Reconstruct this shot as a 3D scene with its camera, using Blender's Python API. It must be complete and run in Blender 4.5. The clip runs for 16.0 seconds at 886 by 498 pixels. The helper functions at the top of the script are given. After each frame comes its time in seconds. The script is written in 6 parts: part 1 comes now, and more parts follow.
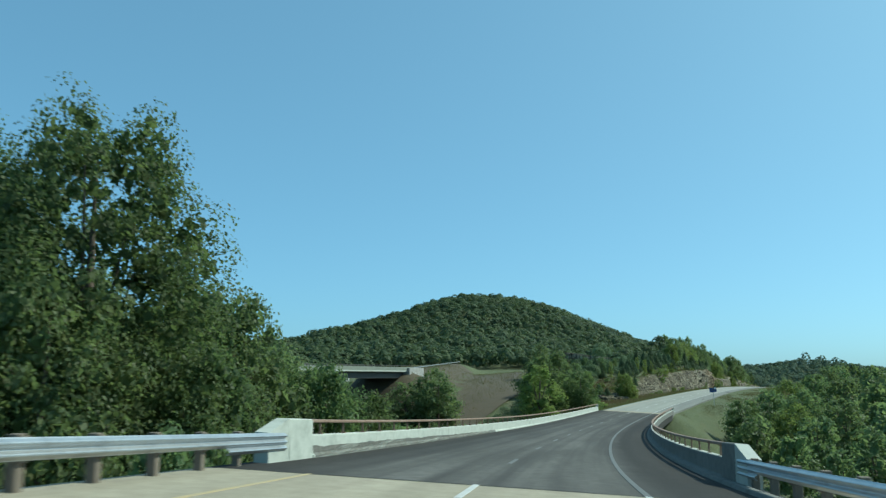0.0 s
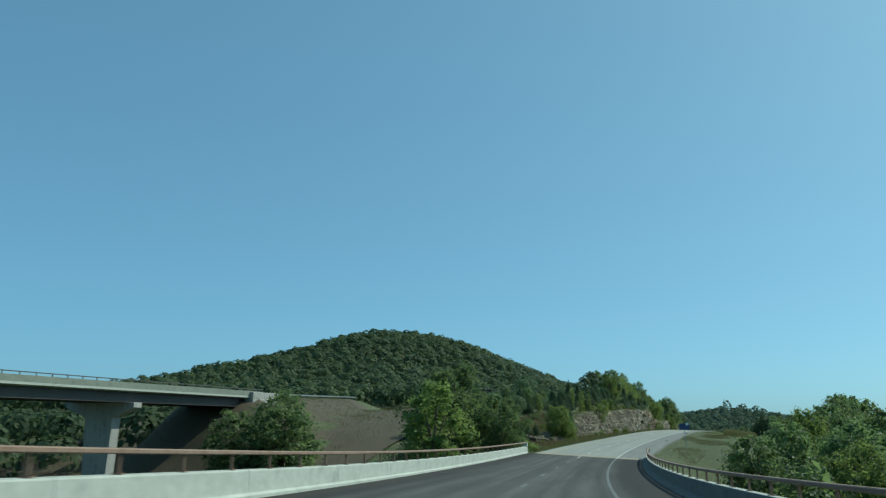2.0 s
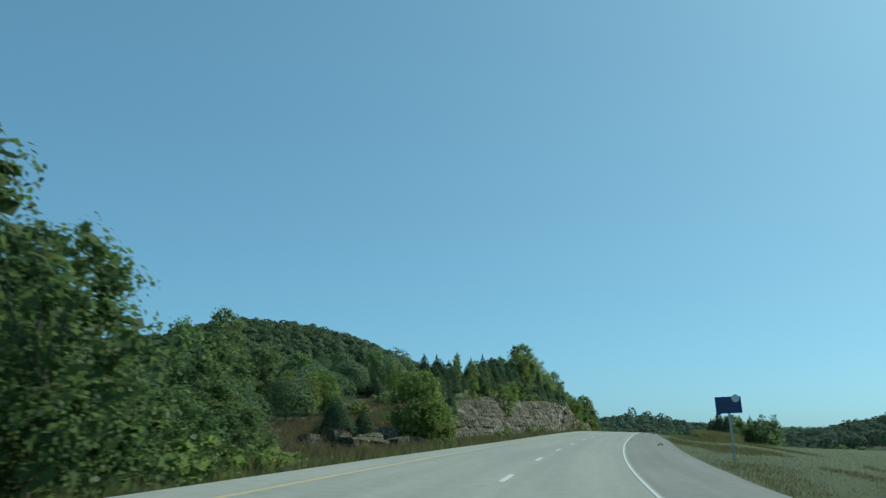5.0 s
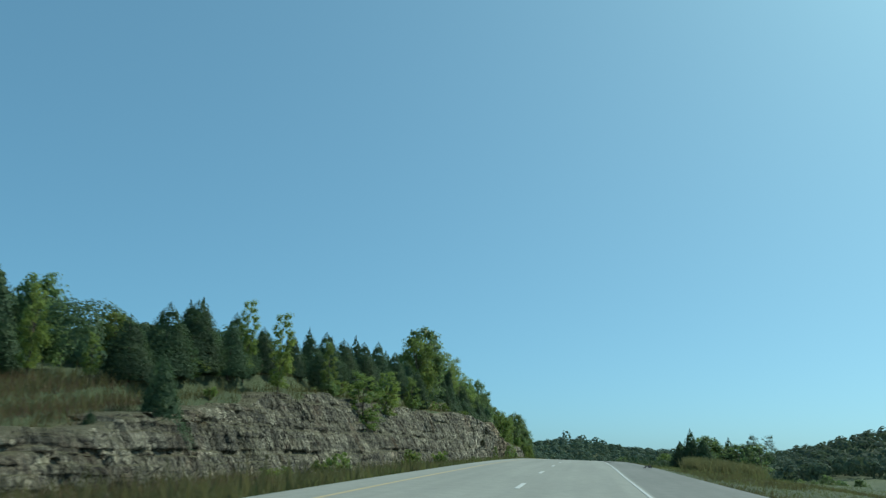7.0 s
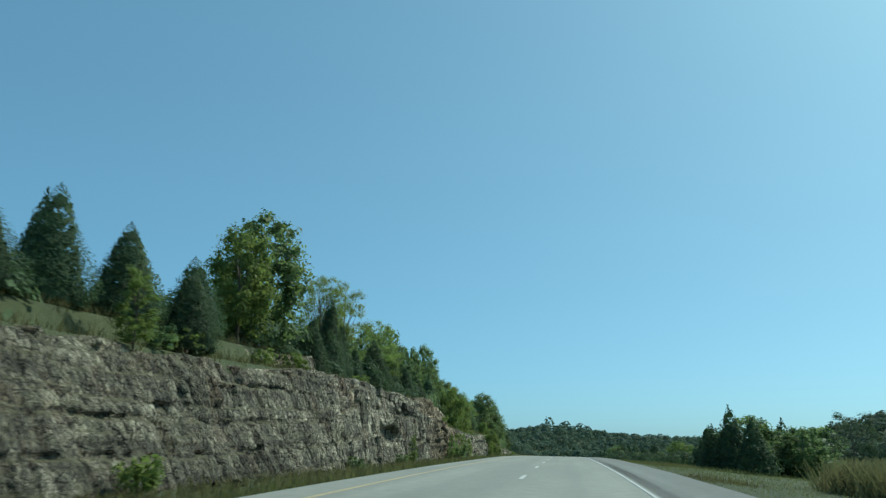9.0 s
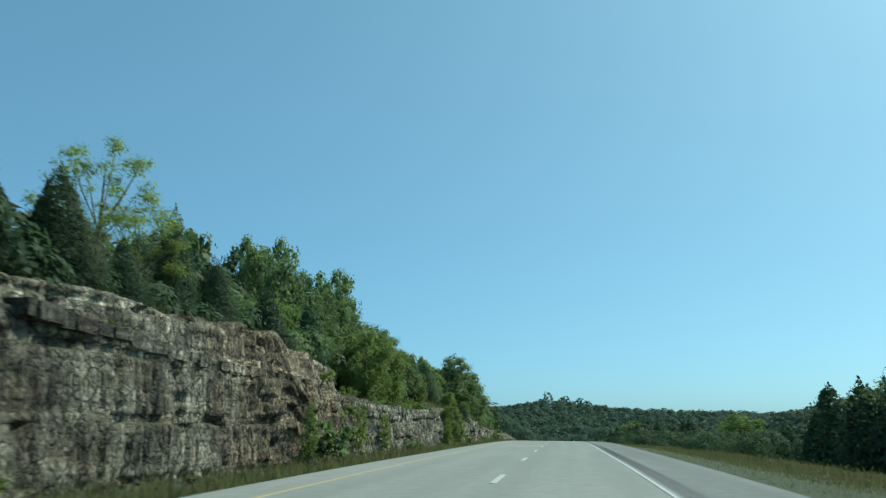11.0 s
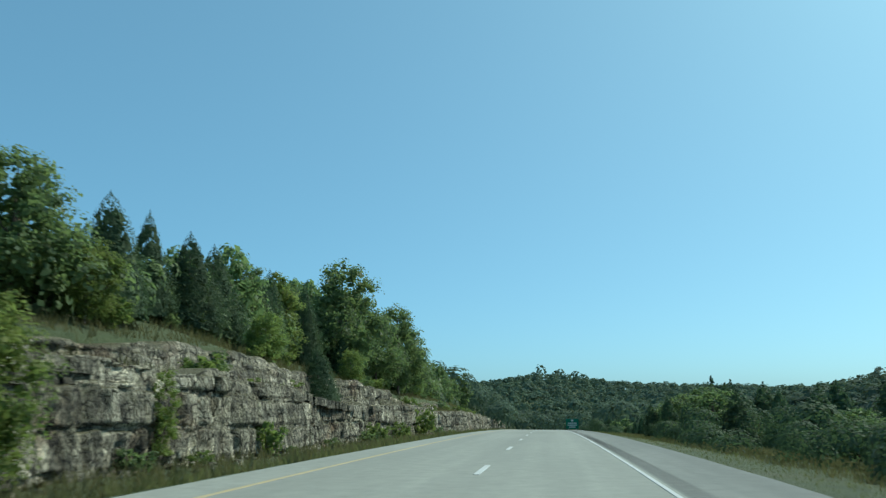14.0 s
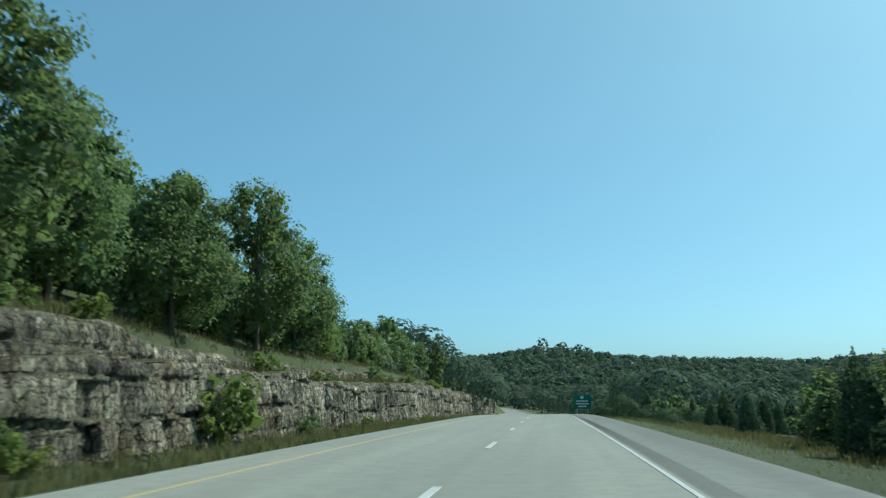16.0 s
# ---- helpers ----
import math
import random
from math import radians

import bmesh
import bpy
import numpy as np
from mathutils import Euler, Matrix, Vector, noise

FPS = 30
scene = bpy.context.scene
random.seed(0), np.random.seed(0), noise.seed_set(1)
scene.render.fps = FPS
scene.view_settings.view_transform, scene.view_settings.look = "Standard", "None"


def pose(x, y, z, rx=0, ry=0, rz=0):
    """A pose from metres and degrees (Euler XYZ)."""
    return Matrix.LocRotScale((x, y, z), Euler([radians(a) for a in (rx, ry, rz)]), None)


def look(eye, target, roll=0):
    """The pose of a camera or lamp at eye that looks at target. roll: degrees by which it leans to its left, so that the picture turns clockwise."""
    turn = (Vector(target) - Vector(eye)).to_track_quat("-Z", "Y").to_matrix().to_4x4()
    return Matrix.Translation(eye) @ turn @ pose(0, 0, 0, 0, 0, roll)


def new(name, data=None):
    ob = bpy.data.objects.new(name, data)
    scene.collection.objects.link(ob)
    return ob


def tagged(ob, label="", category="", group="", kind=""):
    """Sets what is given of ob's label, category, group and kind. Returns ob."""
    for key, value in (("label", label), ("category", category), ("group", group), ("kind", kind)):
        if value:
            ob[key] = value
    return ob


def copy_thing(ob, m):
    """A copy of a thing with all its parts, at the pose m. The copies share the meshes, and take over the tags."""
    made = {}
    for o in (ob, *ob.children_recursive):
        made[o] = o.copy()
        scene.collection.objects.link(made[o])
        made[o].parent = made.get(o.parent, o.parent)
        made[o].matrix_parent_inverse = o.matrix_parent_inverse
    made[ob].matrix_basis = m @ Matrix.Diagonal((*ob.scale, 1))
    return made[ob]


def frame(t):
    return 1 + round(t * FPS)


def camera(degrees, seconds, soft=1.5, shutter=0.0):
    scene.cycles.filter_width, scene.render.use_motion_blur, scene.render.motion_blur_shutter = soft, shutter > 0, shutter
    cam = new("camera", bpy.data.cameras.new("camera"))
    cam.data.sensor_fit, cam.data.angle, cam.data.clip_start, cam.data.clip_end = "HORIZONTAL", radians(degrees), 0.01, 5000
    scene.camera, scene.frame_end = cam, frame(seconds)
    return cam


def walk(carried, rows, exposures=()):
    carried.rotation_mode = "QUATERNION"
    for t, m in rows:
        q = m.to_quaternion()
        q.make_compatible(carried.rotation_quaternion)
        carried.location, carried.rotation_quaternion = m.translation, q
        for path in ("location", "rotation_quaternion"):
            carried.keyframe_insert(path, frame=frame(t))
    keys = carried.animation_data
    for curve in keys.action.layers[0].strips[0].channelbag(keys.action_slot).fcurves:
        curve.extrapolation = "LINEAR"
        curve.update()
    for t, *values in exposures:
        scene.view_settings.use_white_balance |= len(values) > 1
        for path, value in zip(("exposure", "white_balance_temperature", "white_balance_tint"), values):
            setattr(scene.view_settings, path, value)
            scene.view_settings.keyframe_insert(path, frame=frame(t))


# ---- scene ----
cam = camera(58.0, 16.0, 1.3, 0.18)
# seconds, place, pitch, roll, yaw
PATH = [
    (0.0, 33.08, -160.00, 6.48, 8.97, -0.14, 26.00),
    (0.5, 28.41, -145.88, 5.53, 10.24, 0.16, 24.45),
    (1.0, 24.09, -131.65, 4.68, 11.79, 0.26, 22.87),
    (1.5, 20.11, -117.32, 3.92, 12.31, 0.08, 21.64),
    (2.0, 16.48, -102.89, 3.26, 12.36, -0.49, 20.41),
    (2.5, 13.18, -88.37, 2.67, 12.53, -0.49, 19.12),
    (3.0, 10.17, -73.78, 2.17, 12.79, -0.34, 17.69),
    (3.5, 7.46, -59.12, 1.78, 12.85, -0.40, 16.68),
    (4.0, 5.06, -44.41, 1.50, 12.90, -0.45, 15.67),
    (4.5, 3.02, -29.65, 1.33, 12.97, -0.51, 14.66),
    (5.0, 1.34, -14.84, 1.27, 13.04, -0.56, 13.66),
    (5.5, 0.00, -0.00, 1.32, 13.13, -0.62, 12.65),
    (6.0, -0.99, 14.87, 1.47, 14.63, -0.42, 11.51),
    (6.5, -1.61, 29.76, 1.68, 14.79, -0.62, 10.28),
    (7.0, -1.91, 44.65, 1.93, 14.68, -0.90, 9.04),
    (7.5, -1.96, 59.55, 2.21, 14.71, -0.80, 8.34),
    (8.0, -1.83, 74.44, 2.50, 14.62, -0.90, 7.91),
    (8.5, -1.61, 89.33, 2.77, 14.25, -0.52, 7.94),
    (9.0, -1.37, 104.22, 2.99, 13.89, -0.14, 7.97),
    (9.5, -1.14, 119.11, 3.15, 13.52, 0.23, 8.01),
    (10.0, -0.93, 134.01, 3.24, 13.15, 0.61, 8.05),
    (10.5, -0.75, 148.90, 3.29, 12.78, 0.97, 8.09),
    (11.0, -0.57, 163.80, 3.28, 12.37, 0.67, 8.01),
    (11.5, -0.41, 178.69, 3.25, 12.04, 0.78, 7.95),
    (12.0, -0.28, 193.58, 3.19, 11.80, 0.76, 7.97),
    (12.5, -0.16, 208.47, 3.10, 11.63, 0.92, 7.88),
    (13.0, -0.04, 223.37, 2.98, 11.26, 0.80, 7.79),
    (13.5, 0.07, 238.26, 2.82, 10.97, 0.97, 7.69),
    (14.0, 0.16, 253.17, 2.60, 10.70, 0.89, 7.68),
    (14.5, 0.20, 268.07, 2.34, 10.46, 0.60, 7.80),
    (15.0, 0.18, 282.97, 2.04, 10.01, 0.51, 7.84),
    (15.5, 0.10, 297.88, 1.70, 9.49, 0.78, 7.83),
    (16.0, 0.00, 312.78, 1.32, 9.01, 0.96, 7.86),
]
walk(cam, [(t, pose(x, y, z, 90 + p, r, h)) for t, x, y, z, p, r, h in PATH], [(0.0, 0.4, 6100.0, -6.0), (0.5, 0.34, 6100.0, -6.0), (2.0, 0.08, 6100.0, -6.0), (8.0, 0.1, 6100.0, -6.0), (10.5, 0.22, 6100.0, -6.0), (16.0, 0.28, 6100.0, -6.0)])

# sun ahead and to the right, high in a clear sky
SUN_AZ, SUN_EL = 49.0, 45.0
world = bpy.data.worlds.new("clear_sky")
scene.world = world
world.use_nodes = True
sky = world.node_tree.nodes.new("ShaderNodeTexSky")
sky.sky_type, sky.sun_disc = "NISHITA", False
sky.sun_elevation, sky.sun_rotation = radians(SUN_EL), radians(SUN_AZ)
sky.air_density, sky.dust_density, sky.ozone_density = 0.5, 1.6, 10.0
soften = world.node_tree.nodes.new("ShaderNodeGamma")
soften.inputs[1].default_value = 0.53
tint = world.node_tree.nodes.new("ShaderNodeMix")
tint.data_type, tint.blend_type = "RGBA", "MULTIPLY"
tint.inputs[0].default_value, tint.inputs[7].default_value = 1.0, (0.695, 1.0, 1.0, 1.0)
world.node_tree.links.new(sky.outputs[0], soften.inputs[0])
world.node_tree.links.new(soften.outputs[0], tint.inputs[6])
world.node_tree.links.new(tint.outputs[2], world.node_tree.nodes["Background"].inputs[0])
world.node_tree.nodes["Background"].inputs[1].default_value = 0.281
sun = new("sun", bpy.data.lights.new("sun", "SUN"))
sun.data.energy, sun.data.angle, sun.data.color = 3.5, radians(0.55), (1.0, 0.95, 0.84)
sun.matrix_world = look((0, 0, 0), (-math.sin(radians(SUN_AZ)) * math.cos(radians(SUN_EL)), -math.cos(radians(SUN_AZ)) * math.cos(radians(SUN_EL)), -math.sin(radians(SUN_EL))))

# road line below the driver's eye: y, x, z, cross fall to the right
LINE = [(-420, 158, 16.2, .047), (-330, 104, 13.6, .047), (-250, 67.5, 10.4, .047), (-190, 43.4, 7.1, .047), (-160, 33.08, 5.16, .047), (-132, 24.09, 3.36, .043),
        (-103, 16.48, 1.94, .038), (-74, 10.17, .85, .034), (-44, 5.06, .18, .038), (-15, 1.34, -.05, .046), (15, -.99, .15, .044),
        (45, -1.91, .61, .028), (74, -1.83, 1.18, .02), (104, -1.37, 1.67, .02), (134, -.93, 1.92, .02), (164, -.57, 1.96, .02),
        (194, -.28, 1.87, .02), (253, .16, 1.28, .02), (313, 0, 0, .02), (373, -.4, -1.9, .02), (400, -.7, -2.96, .01), (440, -1.5, -4.85, .0), (480, -3.4, -7.1, -.01),
        (520, -6.5, -9.6, -.02), (560, -10.5, -10.8, -.02), (600, -17, -11.1, -.02), (640, -29, -11.3, 0), (700, -58, -11.6, 0), (900, -150, -13, 0)]


# ---- materials ----
def nodes_of(name):
    m = bpy.data.materials.new(name)
    m.use_nodes = True
    t = m.node_tree
    return m, t, t.nodes["Principled BSDF"]


def node(t, kind, **kw):
    n = t.nodes.new(kind)
    for k, v in kw.items():
        n.inputs[k].default_value = v
    return n


def mixed(t, fac, a, b, blend="MIX"):
    """Colour mix; fac, a, b are sockets or values."""
    n = t.nodes.new("ShaderNodeMix")
    n.data_type, n.blend_type = "RGBA", blend
    for i, v in ((0, fac), (6, a), (7, b)):
        if isinstance(v, bpy.types.NodeSocket):
            t.links.new(v, n.inputs[i])
        else:
            n.inputs[i].default_value = v if i == 0 else (*v, 1)
    return n.outputs[2]


def place_of(t, scale=(1, 1, 1), uv=False):
    m = node(t, "ShaderNodeMapping", Scale=scale)
    if uv:
        src = t.nodes.new("ShaderNodeUVMap").outputs[0]
    else:
        src = t.nodes.new("ShaderNodeNewGeometry").outputs["Position"]
    t.links.new(src, m.inputs[0])
    return m.outputs[0]


def noise_of(t, vec, scale, detail=5.0, rough=0.6, lo=0.35, hi=0.65):
    """Noise squeezed to 0..1 between lo and hi."""
    n = node(t, "ShaderNodeTexNoise", Scale=scale, Detail=detail, Roughness=rough)
    t.links.new(vec, n.inputs["Vector"])
    r = node(t, "ShaderNodeMapRange", **{"From Min": lo, "From Max": hi})
    t.links.new(n.outputs[0], r.inputs[0])
    return r.outputs[0]


def bump_of(t, bsdf, height, strength=0.4, distance=0.03):
    b = node(t, "ShaderNodeBump", Strength=strength, Distance=distance)
    t.links.new(height, b.inputs["Height"])
    t.links.new(b.outputs[0], bsdf.inputs["Normal"])


def plain(name, c1, c2, c3, coarse=0.6, fine=9.0, rough=0.8, bump=0.3, metal=0.0, stretch=(1, 1, 1), dist=0.02):
    """A weathered surface: c1 and c2 in large patches, c3 in fine grain."""
    m, t, b = nodes_of(name)
    v = place_of(t, stretch)
    col = mixed(t, noise_of(t, v, coarse), c1, c2)
    f = noise_of(t, v, fine, 6)
    g = mixed(t, noise_of(t, v, fine * 0.37, 4, 0.7, 0.52, 0.72), col, c3)
    col = mixed(t, 0.35, g, mixed(t, f, c3, c1))
    t.links.new(col, b.inputs["Base Color"])
    b.inputs["Roughness"].default_value, b.inputs["Metallic"].default_value = rough, metal
    bump_of(t, b, f, bump, dist)
    return m


def road_material(name, base, light, dark, streak, rough, joints=0.0, grit=()):
    """Pavement with grain, blotches and long wheel tracks (uv: metres across, metres along)."""
    m, t, b = nodes_of(name)
    v = place_of(t, (1, 1, 1), True)
    long = noise_of(t, place_of(t, (0.9, 0.012, 1), True), 1.0, 3, 0.5, 0.38, 0.62)
    blot = noise_of(t, place_of(t, (0.35, 0.06, 1), True), 1.0, 5, 0.6)
    grain = noise_of(t, v, 28.0, 4, 0.7, 0.3, 0.7)
    mid = noise_of(t, v, 2.2, 6, 0.7, 0.4, 0.7)
    col = mixed(t, blot, base, light)
    col = mixed(t, mid, col, mixed(t, 0.5, col, dark))
    k = node(t, "ShaderNodeMath")
    k.operation = "MULTIPLY"
    t.links.new(long, k.inputs[0])
    k.inputs[1].default_value = streak
    col = mixed(t, k.outputs[0], col, dark)
    col = mixed(t, 0.12, col, mixed(t, grain, dark, light))
    if joints:
        sep = t.nodes.new("ShaderNodeSeparateXYZ")
        t.links.new(v, sep.inputs[0])
        w = node(t, "ShaderNodeMath")
        w.operation = "WRAP"
        t.links.new(sep.outputs[1], w.inputs[0])
        w.inputs[1].default_value, w.inputs[2].default_value = joints, 0.0
        c = node(t, "ShaderNodeMath")
        c.operation = "LESS_THAN"
        t.links.new(w.outputs[0], c.inputs[0])
        c.inputs[1].default_value = 0.03
        h = node(t, "ShaderNodeMath")
        h.operation = "MULTIPLY"
        t.links.new(c.outputs[0], h.inputs[0])
        h.inputs[1].default_value = 0.5
        col = mixed(t, h.outputs[0], col, dark)
    for start, full in grit:
        # gathered grit and oil between two distances from the middle
        sep = t.nodes.new("ShaderNodeSeparateXYZ")
        wav = node(t, "ShaderNodeTexNoise", Scale=0.5, Detail=4.0)
        t.links.new(v, wav.inputs["Vector"])
        t.links.new(v, sep.inputs[0])
        add = node(t, "ShaderNodeMath")
        add.operation = "ADD"
        t.links.new(sep.outputs[0], add.inputs[0])
        t.links.new(wav.outputs[0], add.inputs[1])
        r = node(t, "ShaderNodeMapRange", **{"From Min": start + 0.5, "From Max": full + 0.5, "To Max": 0.8})
        t.links.new(add.outputs[0], r.inputs[0])
        col = mixed(t, r.outputs[0], col, mixed(t, mid, (0.016, 0.0145, 0.013), (0.036, 0.032, 0.028)))
    t.links.new(col, b.inputs["Base Color"])
    b.inputs["Roughness"].default_value = rough
    b.inputs["Specular IOR Level"].default_value = 0.25
    bump_of(t, b, grain, 0.25, 0.006)
    return m


def leaf_material(name, deep, mid, bright, gloss=0.5, through_light=0.3, patch=0.45, glow=(0.2, 0.29, 0.04)):
    """Foliage that differs from leaf to leaf and tree to tree and lets some light through."""
    m, t, b = nodes_of(name)
    geo = t.nodes.new("ShaderNodeNewGeometry")
    info = t.nodes.new("ShaderNodeObjectInfo")
    col = mixed(t, geo.outputs["Random Per Island"], deep, mid)
    n = noise_of(t, place_of(t), patch, 3, 0.5, 0.42, 0.66)
    col = mixed(t, n, col, bright)
    hue = node(t, "ShaderNodeHueSaturation")
    r = node(t, "ShaderNodeMapRange", **{"To Min": 0.75, "To Max": 1.15})
    t.links.new(info.outputs["Random"], r.inputs[0])
    t.links.new(r.outputs[0], hue.inputs["Value"])
    r2 = node(t, "ShaderNodeMapRange", **{"To Min": 0.482, "To Max": 0.512})
    t.links.new(info.outputs["Random"], r2.inputs[0])
    t.links.new(r2.outputs[0], hue.inputs["Hue"])
    t.links.new(col, hue.inputs["Color"])
    t.links.new(hue.outputs[0], b.inputs["Base Color"])
    b.inputs["Roughness"].default_value = gloss
    b.inputs["Specular IOR Level"].default_value = 0.2
    tr = t.nodes.new("ShaderNodeBsdfTranslucent")
    t.links.new(mixed(t, 0.5, hue.outputs[0], glow), tr.inputs[0])
    mx = node(t, "ShaderNodeMixShader", Fac=through_light)
    t.links.new(b.outputs[0], mx.inputs[1])
    t.links.new(tr.outputs[0], mx.inputs[2])
    t.links.new(mx.outputs[0], t.nodes["Material Output"].inputs[0])
    return m


def cracks(t, scale, vec_scale, warp, wide=0.13):
    """Voronoi cells in warped place: tone of each cell, and nearness to its edge."""
    v = place_of(t, vec_scale)
    n = node(t, "ShaderNodeTexNoise", Scale=0.9, Detail=3.0)
    t.links.new(v, n.inputs["Vector"])
    w = t.nodes.new("ShaderNodeVectorMath")
    w.operation = "MULTIPLY_ADD"
    t.links.new(n.outputs["Color"], w.inputs[0])
    w.inputs[1].default_value = (warp, warp, warp)
    t.links.new(v, w.inputs[2])
    c = node(t, "ShaderNodeTexVoronoi", Scale=scale)
    e = node(t, "ShaderNodeTexVoronoi", Scale=scale)
    e.feature = "DISTANCE_TO_EDGE"
    t.links.new(w.outputs[0], c.inputs["Vector"])
    t.links.new(w.outputs[0], e.inputs["Vector"])
    sep = t.nodes.new("ShaderNodeSeparateColor")
    t.links.new(c.outputs["Color"], sep.inputs[0])
    r = node(t, "ShaderNodeMapRange", **{"From Min": 0.01, "From Max": wide})
    t.links.new(e.outputs["Distance"], r.inputs[0])
    return sep.outputs[0], r.outputs[0]


def rock_material():
    """Weathered limestone: grey and buff blocks, dark upright stains, rust, and soil on what lies flat."""
    m, t, b = nodes_of("limestone")
    v = place_of(t)
    geo = t.nodes.new("ShaderNodeNewGeometry")
    info = t.nodes.new("ShaderNodeObjectInfo")
    own = t.nodes.new("ShaderNodeAttribute")
    own.attribute_name = "block"
    total = own.outputs["Fac"]
    for more in (geo.outputs["Random Per Island"], info.outputs["Random"]):
        s = node(t, "ShaderNodeMath")
        s.operation = "ADD"
        t.links.new(total, s.inputs[0])
        t.links.new(more, s.inputs[1])
        total = s.outputs[0]
    fr = node(t, "ShaderNodeMath")
    fr.operation = "FRACT"
    t.links.new(total, fr.inputs[0])
    col = mixed(t, fr.outputs[0], (0.36, 0.32, 0.245), (0.56, 0.51, 0.41))
    big = noise_of(t, place_of(t, (0.22, 0.22, 0.5)), 1.0, 4, 0.6, 0.4, 0.62)
    col = mixed(t, big, mixed(t, 0.4, col, (0.2, 0.175, 0.13)), mixed(t, 0.4, col, (0.72, 0.66, 0.55)))
    rust = noise_of(t, place_of(t, (0.3, 0.3, 0.34)), 1.0, 5, 0.65, 0.53, 0.68)
    col = mixed(t, rust, col, mixed(t, 0.6, col, (0.27, 0.14, 0.07)))
    moss = noise_of(t, place_of(t, (0.5, 0.5, 0.6)), 1.0, 5, 0.7, 0.5, 0.66)
    col = mixed(t, moss, col, mixed(t, 0.5, col, (0.14, 0.145, 0.06)))
    tone, edge = cracks(t, 1.0, (4.4, 4.4, 2.5), 0.6)
    tone2, edge2 = cracks(t, 1.0, (1.9, 1.9, 1.0), 0.35, 0.06)
    ribs = noise_of(t, place_of(t, (8.0, 8.0, 0.7)), 1.0, 5, 0.7, 0.4, 0.6)
    up = noise_of(t, place_of(t, (2.4, 2.4, 0.14)), 1.0, 6, 0.7, 0.62, 0.48)
    seep = noise_of(t, place_of(t, (0.35, 0.35, 0.08)), 1.0, 5, 0.65, 0.62, 0.48)
    bed = noise_of(t, place_of(t, (0.09, 0.09, 2.2)), 1.0, 4, 0.6, 0.4, 0.56)
    seam = noise_of(t, place_of(t, (0.25, 0.25, 7.0)), 1.0, 4, 0.6, 0.34, 0.52)
    fine = noise_of(t, v, 8.0, 8, 0.75, 0.3, 0.7)
    # block by block, rib by rib and stain by stain
    for sock, lo, hi in ((fr.outputs[0], 0.72, 1.28), (tone, 0.66, 1.3), (tone2, 0.7, 1.25), (edge, 0.45, 1.0), (edge2, 0.16, 1.0), (ribs, 0.74, 1.12), (up, 0.66, 1.04), (seep, 0.62, 1.04), (bed, 0.62, 1.05), (seam, 0.66, 1.06), (fine, 0.62, 1.3)):
        g = node(t, "ShaderNodeMapRange", **{"To Min": lo, "To Max": hi})
        t.links.new(sock, g.inputs[0])
        col = mixed(t, 1.0, col, g.outputs[0], "MULTIPLY")
    col = mixed(t, 1.0, col, (1.13, 1.11, 1.03), "MULTIPLY")
    # the older slope at the start of the cutting is dirtier
    sep = t.nodes.new("ShaderNodeSeparateXYZ")
    t.links.new(v, sep.inputs[0])
    aged = node(t, "ShaderNodeMapRange", **{"From Min": 176.0, "From Max": 150.0, "To Max": 0.5})
    t.links.new(sep.outputs[1], aged.inputs[0])
    col = mixed(t, aged.outputs[0], col, mixed(t, 1.0, col, (0.4, 0.4, 0.36), "MULTIPLY"))
    # iron-stained strata at the end of the high wall
    enter = node(t, "ShaderNodeMapRange", **{"From Min": 200.0, "From Max": 206.0, "To Max": 0.55})
    leave = node(t, "ShaderNodeMapRange", **{"From Min": 229.0, "From Max": 219.0})
    both = node(t, "ShaderNodeMath")
    both.operation = "MULTIPLY"
    t.links.new(sep.outputs[1], enter.inputs[0])
    t.links.new(sep.outputs[1], leave.inputs[0])
    t.links.new(enter.outputs[0], both.inputs[0])
    t.links.new(leave.outputs[0], both.inputs[1])
    col = mixed(t, both.outputs[0], col, mixed(t, 1.0, col, (1.0, 0.78, 0.58), "MULTIPLY"))
    # thin soil and dry grass where the rock lies flat
    sep = t.nodes.new("ShaderNodeSeparateXYZ")
    t.links.new(geo.outputs["True Normal"], sep.inputs[0])
    flat = node(t, "ShaderNodeMapRange", **{"From Min": 0.5, "From Max": 0.9, "To Max": 0.85})
    t.links.new(sep.outputs[2], flat.inputs[0])
    col = mixed(t, flat.outputs[0], col, mixed(t, fine, (0.085, 0.083, 0.035), (0.2, 0.17, 0.09)))
    t.links.new(col, b.inputs["Base Color"])
    b.inputs["Roughness"].default_value = 0.92
    hgt = node(t, "ShaderNodeMath")
    hgt.operation = "ADD"
    t.links.new(edge, hgt.inputs[0])
    t.links.new(fine, hgt.inputs[1])
    hg2 = node(t, "ShaderNodeMath")
    hg2.operation = "ADD"
    t.links.new(hgt.outputs[0], hg2.inputs[0])
    t.links.new(ribs, hg2.inputs[1])
    bump_of(t, b, hg2.outputs[0], 0.8, 0.1)
    return m


